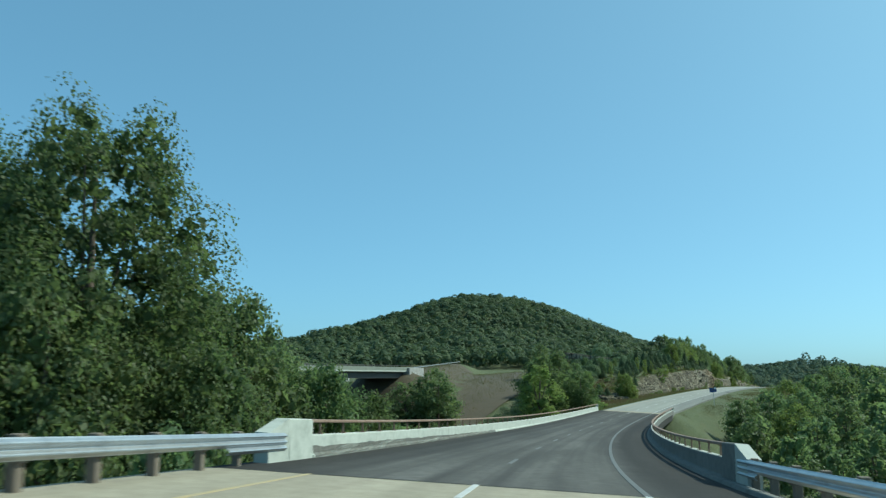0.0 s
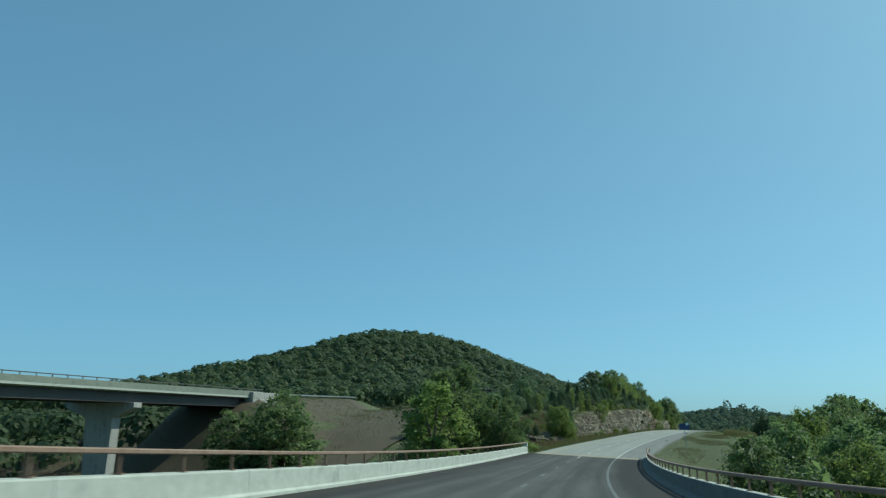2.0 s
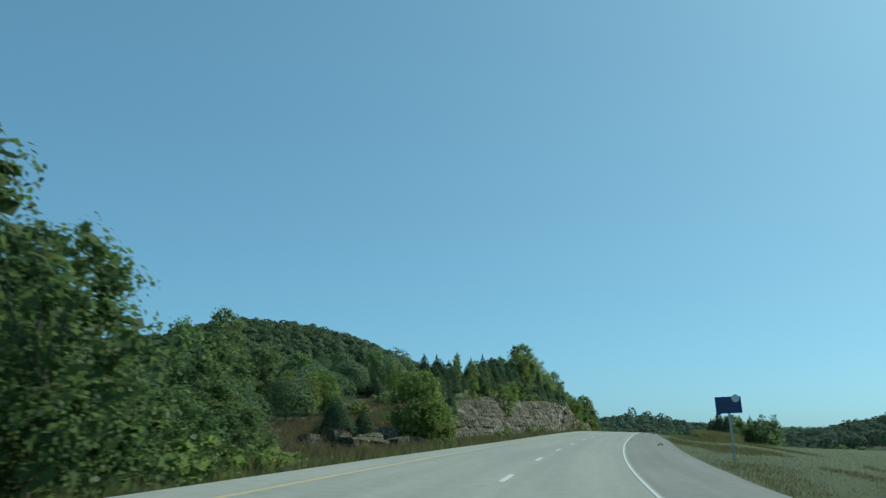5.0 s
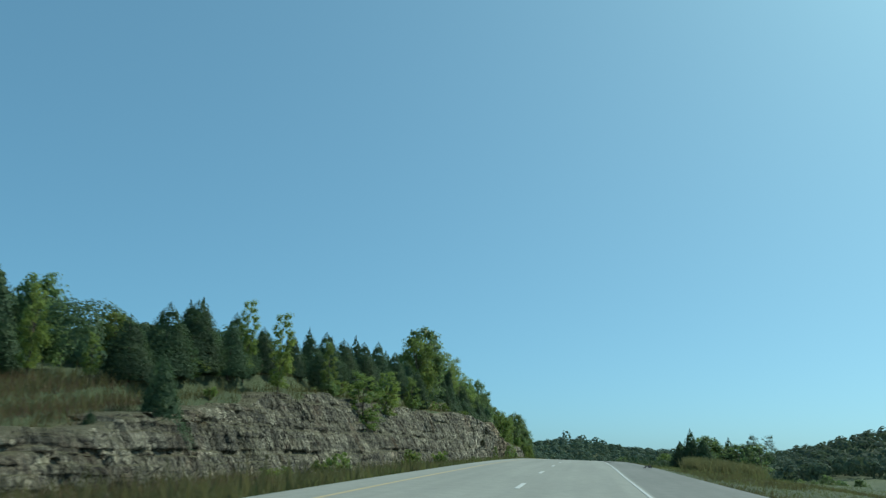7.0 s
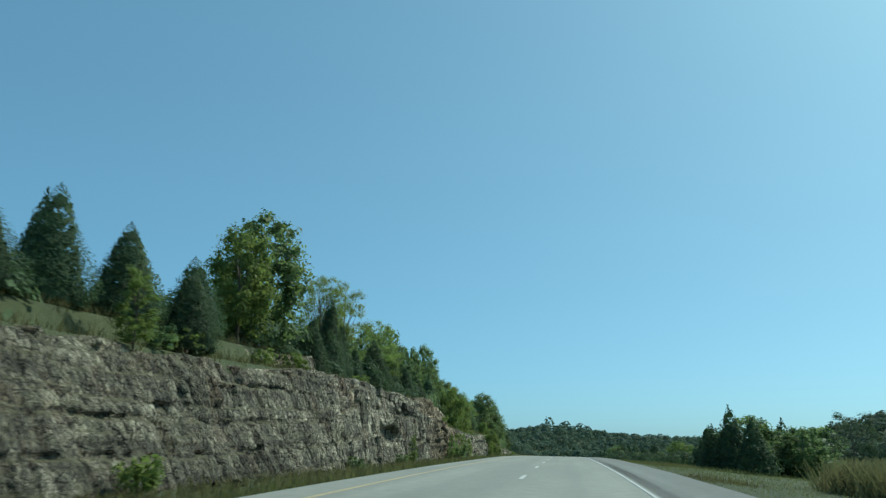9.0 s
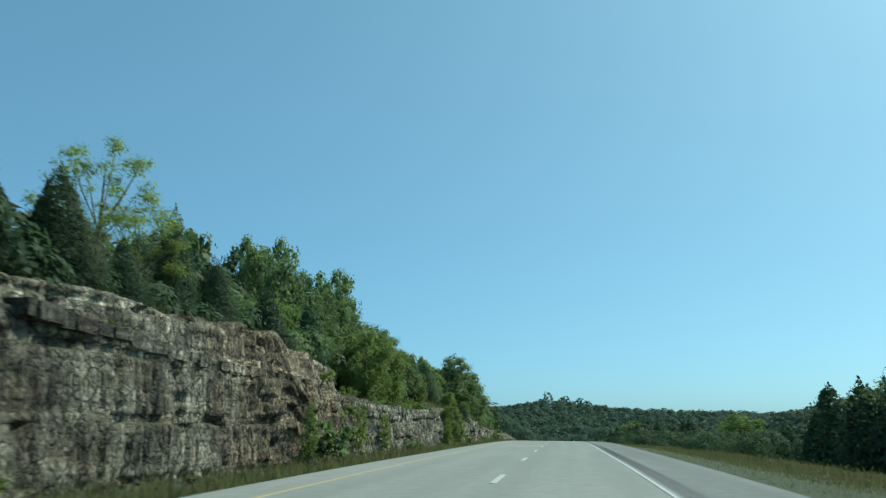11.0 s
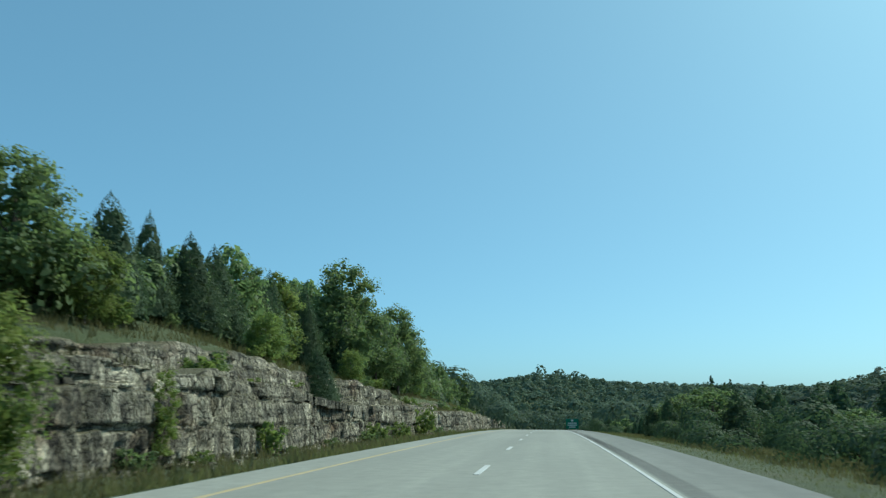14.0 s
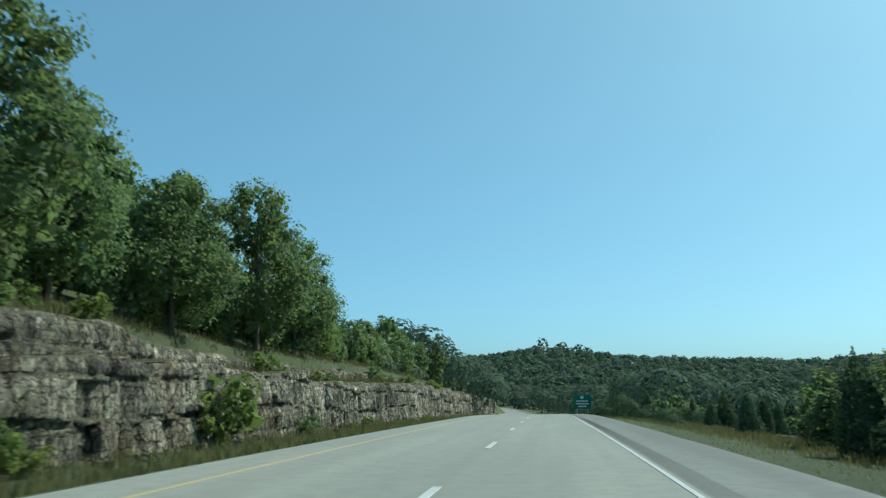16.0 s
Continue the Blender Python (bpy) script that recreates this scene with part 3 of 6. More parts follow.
# ---- bridge parapets and rails ----
def parapet(side, lat, y0, y1, label, stone=PARAPET):
    """Concrete parapet in bays with a raised end block and a steel rail on posts; side -1 left, 1 right."""
    thing = tagged(new("bridge_parapet"), label, "bridge parapet")
    base = road_at(y0, lat)
    thing.location = base
    back = Matrix.Translation(-base)

    def put(name, profile, a, b, mat, tag="", step=3.0):
        v, f = sweep([(lat + side * p, q) for p, q in profile], a, b, step)
        if side < 0:
            f = [q[::-1] for q in f]
        return mesh_ob(name, [back @ q for q in v], f, mat, thing, tag)

    wall = [(-0.06, -0.3), (-0.06, 0.08), (0.02, 0.14), (0.03, 0.65), (0.05, 0.68), (0.33, 0.68), (0.36, 0.65), (0.36, -0.7)]
    y = y0 + 2.6
    while y < y1 - 1:
        put("wall_bay", wall, y, min(y + 7.6, y1) - 0.02, stone)
        if side > 0:
            # added pale strip: paints the sunlit top of the shade-coloured wall
            put("coping", [(0.035, 0.683), (0.045, 0.7), (0.33, 0.7), (0.345, 0.683)], y, min(y + 7.6, y1) - 0.02, PARAPET, "pale strip along the wall top, sunlight in its colour")
        y += 7.6
    end = [(-0.03, -0.3), (-0.03, 0.1), (0.0, 1.12), (0.03, 1.15), (0.36, 1.15), (0.39, 1.12), (0.39, -0.7)]
    put("end_block", end, y0 + 0.6, y0 + 2.58, stone, "tall pale concrete end block")
    v, f = [], []
    for a, top in ((y0 - 0.9, 0.78), (y0 + 0.6, 1.15)):
        v += [back @ road_at(a, lat + side * p, q) for p, q in ((-0.02, -0.3), (0.0, top), (0.38, top), (0.39, -0.7))]
    f = [(0, 1, 5, 4), (1, 2, 6, 5), (2, 3, 7, 6), (0, 3, 2, 1), (4, 5, 6, 7)]
    mesh_ob("sloped_nose", v, f if side > 0 else [q[::-1] for q in f], PARAPET, thing, "sloping concrete nose of the end block")
    put("rail", [(0.07, 1.06), (0.07, 1.12), (0.09, 1.14), (0.25, 1.14), (0.27, 1.12), (0.27, 1.06), (0.25, 1.04), (0.09, 1.04)], y0 + 2.5, y1 - 0.25, STEEL_RUST, "rusty brown box-section rail")
    put("end_cap", [(0.0, -0.2), (0.0, 1.12), (0.03, 1.15), (0.33, 1.15), (0.36, 1.12), (0.36, -0.5)], y1 - 0.25, y1 + 0.12, PARAPET, "small pale concrete end post")
    if side < 0:
        # dried road splash along the foot, with a ragged upper edge
        v, f = [], []
        n = 110
        for i in range(n + 1):
            y = y0 + 2.7 + 40.0 * i / n
            high = 0.17 + 0.1 * noise.noise((y * 0.2, 4.0, 0.0)) + 0.05 * noise.noise((y * 1.1, 6.0, 0.0)) + 0.16 * smoothstep(-100, -132, y)
            high = max(0.15, high)
            v += [back @ road_at(y, lat + side * p, q) for p, q in ((-0.064, -0.01), (-0.064, 0.08), (0.016, 0.141), (0.016 + 0.02 * (high - 0.14), high))]
        for i in range(n):
            for j in range(3):
                f.append((i * 4 + j, i * 4 + j + 1, i * 4 + j + 5, i * 4 + j + 4))
        mesh_ob("road_splash", v, f, SPLASH, thing, "dark dried road splash on the concrete")
    first = None
    y = y0 + 3.8
    while y < y1 - 1:
        m = back @ road_frame(y, lat + side * 0.17)
        if first is None:
            bm = box((-0.034, -0.018, 0.67), (0.034, 0.018, 1.05), None, 0.006)
            box_bm(bm, (-0.09, -0.07, 0.68), (0.09, 0.07, 0.7), None, 0.006)
            for dx in (-0.065, 0.065):
                for dy in (-0.045, 0.045):
                    box_bm(bm, (dx - 0.012, dy - 0.012, 0.7), (dx + 0.012, dy + 0.012, 0.725))
            first = part("rail_post", bm, STEEL_RUST, thing, "short rusty steel rail post")
            first.matrix_basis = m
        else:
            o = new("rail_post", first.data)
            o.parent, o.matrix_basis = thing, m
            tagged(o, "short rusty steel rail post")
        y += 2.44
    return thing


parapet(-1, -7.4, BR0 + 3.3, BR1 - 0.6, "pale concrete bridge parapet with a rusty steel rail")
parapet(1, 5.0, BR0 + 5.6, BR1 + 4.0, "grey concrete bridge parapet, shade in its colour, with a rusty steel rail", SHADE_GREY)
# drain scupper and debris beside the left parapet
tagged(mesh_ob("kerb", *sweep([(4.62, -0.02), (4.66, 0.09), (4.7, 0.1), (4.93, 0.1), (4.93, -0.02)], BR0, BR1 + 4, 3.0), SHADE_GREY), "low concrete kerb at the foot of the parapet", "kerb", kind="structure")
for y in (-96.0, -60.0):
    tagged(part("deck_drain", box((-0.25, -0.45, -0.02), (0.25, 0.45, 0.015), road_frame(y, -6.7, 0.0), 0.01), RUBBER, None), "black iron deck drain grate by the parapet", "drain")


def thrie_rail(side, lat, y0, y1, label):
    """Galvanised three-wave guard rail on posts."""
    thing = tagged(new("guard_rail"), label, "guard rail")
    base = road_at(y0, lat)
    thing.location = base
    back = Matrix.Translation(-base)

    def waves(folds, low, high):
        w = [(0.04 * math.cos(i / 18 * 2 * folds * math.pi), low + (high - low) * i / 18) for i in range(19)]
        return w + [(a + 0.012, b) for a, b in reversed(w)]

    y = y0
    while y < y1 - 0.2:
        e = min(y + 3.81, y1)
        prof = waves(3, 0.28, 0.77) if y > y1 - 5 else waves(2, 0.44, 0.77)
        v, f = sweep([(lat + side * p, q) for p, q in prof], y, e - 0.006, 2.0)
        mesh_ob("rail_panel", [back @ q for q in v], f if side > 0 else [q[::-1] for q in f], GALVANISED, thing)
        y = e
    first = None
    y = y0 + 0.9
    while y < y1 - 0.6:
        m = back @ road_frame(y, lat + side * 0.2)
        if first is None:
            first = part("post", box((-0.09, -0.09, -0.9), (0.09, 0.09, 0.81), None, 0.01), TIMBER, thing, "grey timber guard rail post")
            first.matrix_basis = m
            blk = part("spacer", box((-side * 0.09 - 0.06, -0.07, 0.4), (-side * 0.09 + 0.06, 0.07, 0.78), None, 0.008), TIMBER, thing, "timber spacer block")
            blk.matrix_basis = m
        else:
            for src, nm in ((first, "post"), (blk, "spacer")):
                o = new(nm, src.data)
                o.parent, o.matrix_basis = thing, m
        y += 1.905
    return thing


thrie_rail(-1, -7.36, BR0 - 42, BR0 + 3.6, "galvanised steel guard rail leading to the bridge")
thrie_rail(1, 4.98, BR0 - 42, BR0 + 5.8, "galvanised steel guard rail on timber posts")


def tyre_scrap(y, lat, long, seed):
    """A curled strip of tread on the shoulder."""
    rng = random.Random(seed)
    v, f = [], []
    for i in range(9):
        t = i / 8
        m = road_frame(y, lat, 0.01) @ Matrix.Rotation(rng.uniform(-0.05, 0.05) + 1.1, 4, "Z")
        for a, b in ((-0.07, 0.0), (0.07, 0.0), (0.07, 0.025), (-0.07, 0.025)):
            v.append(m @ Vector(((t - 0.5) * long, a * (1 - 0.5 * t), b + 0.14 * math.sin(3.0 * t) ** 2)))
    for i in range(8):
        for j in range(4):
            f.append((i * 4 + j, i * 4 + (j + 1) % 4, i * 4 + 4 + (j + 1) % 4, i * 4 + 4 + j))
    f += [(3, 2, 1, 0), (32, 33, 34, 35)]
    return tagged(mesh_ob("tyre_scrap", v, f, RUBBER), "torn black strip of tyre lying on the road shoulder", "tyre scrap")


tyre_scrap(99.0, 4.1, 0.9, 1)
tyre_scrap(99.9, 4.35, 0.5, 2)
tyre_scrap(50.0, 4.6, 0.8, 3)


# ---- the far carriageway's bridge ----
def overpass():
    thing = tagged(new("overpass"), "grey steel girder overpass on a hammerhead pier", "bridge")
    thing.location = (-66, -45, 7.0)
    pts = []
    for i in range(17):
        y = 16 - i * 11.0
        pts.append((-60.5 + 0.00055 * max(0, -y - 10) ** 2, y, 7.55 - 0.000 * y))

    def run(name, prof, mat, tag="", sub=pts, parent=thing):
        v, f = [], []
        k = len(prof)
        for x, y, z in sub:
            v += [(x - a + 66, y + 45, z + b - 7.0) for a, b in prof]
        for i in range(len(sub) - 1):
            for j in range(k):
                f.append((i * k + j, i * k + (j + 1) % k, (i + 1) * k + (j + 1) % k, (i + 1) * k + j))
        f += [tuple(range(k))[::-1], tuple((len(sub) - 1) * k + j for j in range(k))]
        return mesh_ob(name, v, f, mat, parent, tag)

    run("deck", [(0, 0), (0, -0.28), (0.9, -0.42), (11.1, -0.42), (12, -0.28), (12, 0)], PARAPET, "pale concrete deck slab")
    for a in (0.0, 11.7):
        run("parapet", [(a, 0.004), (a, 0.78), (a + 0.04, 0.8), (a + 0.26, 0.8), (a + 0.3, 0.78), (a + 0.3, 0.004)], GREEN_GREY, "green-grey concrete parapet")
        run("rail", [(a + 0.1, 1.08), (a + 0.1, 1.2), (a + 0.2, 1.2), (a + 0.2, 1.08)], GIRDER, "grey steel rail")
        first = None
        for i in range(70):
            y = 14 - i * 2.4
            j = min(15, int((16 - y) / 11))
            p, q = pts[j], pts[j + 1]
            t = (p[1] - y) / (p[1] - q[1])
            x = p[0] + (q[0] - p[0]) * t
            if first is None:
                first = part("rail_post", box((-0.05, -0.06, 0.79), (0.05, 0.06, 1.09), None, 0.008), GIRDER, thing, "grey steel rail post")
                o = first
            else:
                o = new("rail_post", first.data)
                o.parent = thing
            o.location = (x - a - 0.15 + 66, y + 45, 0.55)
    for a in (1.3, 4.4, 7.5, 10.6):
        run("girder", [(a - 0.25, -0.424), (a - 0.25, -0.47), (a - 0.02, -0.47), (a - 0.02, -1.72), (a - 0.28, -1.72), (a - 0.28, -1.78), (a + 0.28, -1.78), (a + 0.28, -1.72), (a + 0.02, -1.72), (a + 0.02, -0.47), (a + 0.25, -0.47), (a + 0.25, -0.424)], GIRDER, "grey steel plate girder")
    for y, top in ((-14.0, -1.79), (-62.0, -1.79), (-110.0, -1.79)):
        x = -60.5 + 0.00055 * max(0, -y - 10) ** 2
        bm = bmesh.new()
        prof = [(-0.2, top), (-0.2, top - 0.7), (-3.6, top - 2.0), (-4.2, top - 14), (-7.8, top - 14), (-8.4, top - 2.0), (-12.0, top - 0.7), (-12.0, top)]
        a = [bm.verts.new((x + p + 66, y + 45 - 0.8, q + 0.55)) for p, q in prof]
        b = [bm.verts.new((x + p + 66, y + 45 + 0.8, q + 0.55)) for p, q in prof]
        bm.faces.new(a)
        bm.faces.new(b[::-1])
        for i in range(len(prof)):
            j = (i + 1) % len(prof)
            bm.faces.new((a[j], a[i], b[i], b[j]))
        bmesh.ops.recalc_face_normals(bm, faces=bm.faces)
        bmesh.ops.bevel(bm, geom=list(bm.edges), offset=0.05, segments=1, affect="EDGES")
        part("pier", bm, PIER, thing, "stained concrete hammerhead pier")
    part("abutment", box((-7.2, 58.5, -6.5), (6.3, 62.5, 0.1), None, 0.06), PIER, thing, "stained concrete abutment")
    part("wing_wall", box((4.4, 57.0, -1.6), (6.2, 64.5, 1.2), None, 0.05), PIER, thing, "pale concrete wing wall at the abutment")
    return thing


overpass()


def far_guard_rail():
    thing = tagged(new("guard_rail"), "distant guard rail on short posts along the bank", "guard rail")
    thing.location = (-62, 20, 8)
    v, f = [], []
    for i in range(24):
        y = 18 + i * 6.0
        x = -61 - max(0, y - 12) * 0.36
        z = 7.6 + 0.03 * y
        for dz in (-0.15, 0.16):
            v.append((x + 62, y - 20, z + dz - 8))
            v.append((x + 62 - 0.05, y - 20, z + dz - 8))
        post = part("post", box((-0.07, -0.07, -1.1), (0.07, 0.07, 0.15), Matrix.Translation((x + 62 - 0.15, y - 20, z - 8)), 0.0), TIMBER, thing, "grey timber post")
    for i in range(23):
        a = i * 4
        f += [(a, a + 4, a + 6, a + 2), (a + 1, a + 3, a + 7, a + 5), (a + 2, a + 6, a + 7, a + 3), (a, a + 1, a + 5, a + 4)]
    mesh_ob("rail", v, f, GALVANISED, thing, "galvanised rail")


far_guard_rail()


# ---- signs ----
def bar_bm(bm, x0, x1, z0, z1, y):
    box_bm(bm, (x0, y - 0.004, z0), (x1, y, z1))


def blue_sign():
    y = 38.5
    base = Vector((6.8, y, ground_z(6.8, y)))
    thing = tagged(new("road_sign"), "blue roadside information sign on a single leaning post", "road sign")
    thing.matrix_basis = Matrix.Translation(base) @ Matrix.Rotation(radians(-3.0), 4, "Y") @ Matrix.Rotation(radians(8), 4, "Z")
    zb = 2.70 - base.z
    zt = zb + 1.02
    part("post", box((-0.06, 0.0, -0.4), (0.06, 0.1, zb + 0.9), None, 0.006), GALVANISED, thing, "grey steel post")
    panel = part("panel", box((-0.79, -0.03, zb), (0.79, 0.0, zt), None, 0.012), SIGN_BLUE, thing, "dark blue sign panel")
    bm = bmesh.new()
    for z0, wd in ((0.7, 0.45), (0.49, 0.56), (0.28, 0.5)):
        bar_bm(bm, -wd - 0.05, wd - 0.15, zb + z0, zb + z0 + 0.09, -0.032)
    part("lettering", bm, GIRDER, panel, "faded rows of unreadable lettering")
    bm = bmesh.new()
    bmesh.ops.create_cone(bm, cap_ends=True, segments=20, radius1=0.24, radius2=0.24, depth=0.02, matrix=Matrix.Translation((0.46, -0.05, zt - 0.12)) @ Matrix.Rotation(math.pi / 2, 4, "X"))
    part("badge", bm, SIGN_WHITE, thing, "round pale emblem plate")
    return thing


blue_sign()


def green_sign():
    y = 470.0
    base = Vector((5.0, y, ground_z(5.0, y) - 0.1))
    thing = tagged(new("guide_sign"), "green motorway guide sign on two steel posts", "road sign")
    thing.location = base
    zb = -5.35 - base.z
    for x in (-1.0, 1.0):
        part("post", box((x - 0.08, 0.0, -0.5), (x + 0.08, 0.14, zb + 2.3), None, 0.01), GALVANISED, thing, "grey steel post")
    panel = part("panel", box((-1.65, -0.05, zb), (1.65, 0.0, zb + 2.6), None, 0.03), SIGN_GREEN, thing, "green reflective panel")
    bm = bmesh.new()
    for z0, wd in ((1.35, 1.1), (0.85, 1.2), (0.35, 0.8)):
        bar_bm(bm, -wd, wd, zb + z0, zb + z0 + 0.24, -0.053)
    bar_bm(bm, -0.3, 0.3, zb + 1.9, zb + 2.4, -0.053)
    part("lettering", bm, SIGN_WHITE, panel, "rows of unreadable white lettering")


green_sign()


# mown brown bank under the far carriageway
sv, sf = [], []
for i in range(43):
    for j in range(33):
        x, y = -106 + j * 2.0, -10 + i * 3.4
        sv.append((x, y, ground_z(x, y) + 0.32 + 0.12 * noise.noise((x * 0.5, y * 0.5, 0))))
for i in range(42):
    for j in range(32):
        a = i * 33 + j
        sf.append((a, a + 1, a + 34, a + 33))
tagged(mesh_ob("bank_slope", sv, sf, SOIL, smooth=True), "bare brown earth bank under the overpass end", "bank", kind="structure")


# ---- limestone cutting on the left ----
def block_template(seed):
    """A unit block, front towards +x, with a chipped and uneven face."""
    r = random.Random(seed)
    cols, rows = 3, 4
    v, f = [], []
    for i in range(rows):
        for j in range(cols):
            edge = i in (0, rows - 1) or j in (0, cols - 1)
            x = 1.0 - (0.02 + 0.03 * r.random() if edge else 0.05 * r.random())
            v.append((x, -0.5 + j / (cols - 1) + r.uniform(-0.06, 0.06), i / (rows - 1) + (0 if i in (0, rows - 1) else r.uniform(-0.1, 0.1))))
    for i in range(rows - 1):
        for j in range(cols - 1):
            a = i * cols + j
            f.append((a, a + 1, a + 1 + cols, a + cols))
    k = len(v)
    v += [(0, -0.5, 0), (0, 0.5, 0), (0, 0.5, 1), (0, -0.5, 1)]
    low, top = [j for j in range(cols)], [(rows - 1) * cols + j for j in range(cols)]
    lef, rig = [i * cols for i in range(rows)], [i * cols + cols - 1 for i in range(rows)]
    f.append((k, k + 1, *low[::-1]))
    f.append((k + 2, k + 3, *top))
    f.append((k + 3, k, *lef))
    f.append((k + 1, k + 2, *rig[::-1]))
    return np.array(v), f


TEMPLATES = [block_template(s) for s in range(20)]


def chance(i, j, k):
    """A fixed chance number for each cell, 0 to 1."""
    v = np.sin(i * 127.1 + j * 311.7 + k * 74.7) * 43758.5453
    return v - np.floor(v)


def field(x, y, k):
    """Smooth noise over arrays, -1 to 1."""
    i, j = np.floor(x), np.floor(y)
    a, b = x - i, y - j
    a, b = a * a * (3 - 2 * a), b * b * (3 - 2 * b)
    low = chance(i, j, k) * (1 - a) + chance(i + 1, j, k) * a
    top = chance(i, j + 1, k) * (1 - a) + chance(i + 1, j + 1, k) * a
    return 2 * (low * (1 - b) + top * b) - 1


BEDS = np.array([-3.0, 0.5, 1.75, 1.95, 3.3, 3.5, 4.15, 5.35, 5.55, 6.5, 6.95, 7.6, 8.4, 9.4, 12.0])


def relief(y, up, tier):
    """How far the rock stands out, and the chance number of the block there: beds cut by upright joints, with gaps and fallen blocks."""
    dip = up + 0.4 * field(y * 0.05, y * 0, 3.0 + tier) + 0.07 * field(y * 0.7, up * 0.6, 5.0) + tier * 1.1
    # the high wall stands in taller beds
    dip = dip * (1 - 0.38 * np.clip((y - 160) / 8, 0, 1) * np.clip((216 - y) / 6, 0, 1))
    k = np.searchsorted(BEDS, dip) - 1
    low, high = BEDS[k], BEDS[k + 1]
    thick = high - low
    wide = np.where(thick > 0.7, 0.55 + 0.4 * chance(k, tier, 1.0), 0.95 + 0.8 * chance(k, tier, 2.0))
    u = (y + 0.2 * field(y * 0.8, up * 0.45, 7.0) + k * 3.7) / wide

    def joint(c):
        return c + 0.5 * (chance(c, k, 9.0 + tier) - 0.5)

    c = np.floor(u)
    c = np.where(u < joint(c), c - 1, np.where(u > joint(c + 1), c + 1, c))
    side = np.minimum(u - joint(c), joint(c + 1) - u) * wide
    end = np.minimum(dip - low, high - dip)
    tone = chance(c, k, 4.0)
    out = 0.45 * field(y * 0.09, up * 0.1, 4.2) + 0.22 * field(y * 0.33, up * 0.4, 1.2)
    out += 0.1 * (chance(k, np.floor(y / 14), 2.5 + tier) - 0.5) + 0.18 * (chance(np.floor(y / 3.1 + k), k, 6.5) - 0.5)
    out += 0.24 * (tone - 0.5) + 0.24 * (chance(c, k, 5.0) - 0.5) * (u - c - 0.5)
    out -= (0.06 + 0.26 * chance(c, k, 11.0) ** 2) * np.exp(-((side / 0.085) ** 2))
    out -= (0.015 + 0.07 * chance(k, np.floor(y / 5), 12.0)) * np.exp(-((end / 0.08) ** 2))
    out -= np.where(thick < 0.3, 0.02 + 0.12 * chance(k, np.floor(y / 6), 13.0), 0.0)
    out -= np.where(chance(c, k, 14.0) > 0.94, 0.28, 0.0)
    # a low alcove under an overhang in the high wall
    out -= 0.95 * np.exp(-(((y - 179.5) / 4.6) ** 4)) * np.clip((3.7 + 0.5 * field(y * 0.6, y * 0, 18.0) - up) / 0.35, 0, 1)
    # the end of the high wall is broken into thin brown slabs
    slab = np.floor(dip / 0.3)
    out += np.exp(-(((y - 210) / 5.0) ** 2)) * (0.5 * (chance(slab, np.floor(y / 2.3 + slab * 0.3), 16.0) - 0.4))
    # the first stretch is weathered back in rough steps
    old = np.clip((168 - y) / 24, 0, 1)
    step = np.floor(dip / 0.34)
    out += old * 0.13 * (chance(step, np.floor(y / 3.7 + chance(step, 1.0, 2.0) * 5), 15.0) - 0.5)
    out += (0.05 + 0.07 * old) * (1 - 2 * np.abs(field(y * 1.9 + 0.3 * up, up * 0.3, 8.0)))
    return out + 0.06 * field(y * 2.6, up * 1.7, 0.4) + 0.045 * field(y * 5.5, up * 4.2, 3.4), tone


def rock_face(tier, y0, y1, step):
    """One continuous face of the cutting as verts, quads and block numbers, relative to (-16, 190, 0)."""
    n = round((y1 - y0) / step)
    rows = 62 if tier == 0 else 22
    top = rows - 4
    ys = np.linspace(y0, y1, n + 1)
    x0 = np.array([lerp_table(CLIFF_X, y) for y in ys])
    h1, h2 = np.array([lerp_table(CLIFF_H, y) for y in ys]), np.array([lerp_table(LEDGE_H, y) for y in ys])
    inward = np.array([lerp_table(LEDGE_IN, y) for y in ys])
    verge = np.array([ground_z(x + 2.0, y) for x, y in zip(x0, ys)]) - 0.35
    old = np.array([1 - smoothstep(145, 172, y) for y in ys])
    lift = 0.3 * field(ys * 0.3, ys * 0, 0.7 + tier) + 0.3 * (chance(np.floor(ys / 1.3), 4.0, tier) - 0.5)
    z0 = verge if tier == 0 else verge + h1 + 0.3
    tall = np.maximum(0.05, (h1 + 0.35 if tier == 0 else h2 + 0.2) + lift * np.minimum(1.0, h1))
    s = np.arange(rows)[None, :] / top
    y = np.repeat(ys[:, None], rows, 1)
    z = z0[:, None] + tall[:, None] * np.minimum(s, 1.0)
    up = z - verge[:, None]
    if tier == 0:
        lean = (0.1 + 0.45 * old)[:, None] * up
    else:
        lean = (inward + 2.2 * old)[:, None] + 0.2 * (z - z0[:, None])
    back = np.where(s <= 1, 0.14 * np.maximum(0.0, s - 0.9) / 0.1, 0.25 + 30.0 * (s - 1.0))
    out, tone = relief(y, up, tier)
    x = x0[:, None] - lean + out * np.minimum(1.0, 0.3 + tall / 3)[:, None] - back + 0.1 + 16
    v = np.stack([x, y - 190, z + np.where(s > 1, 0.5 * (s - 1.0), 0.0)], 2).reshape(-1, 3)
    a = (np.arange(n)[:, None] * rows + np.arange(rows - 1)[None, :]).ravel()
    return v, np.stack([a, a + rows, a + rows + 1, a + 1], 1), tone.ravel()


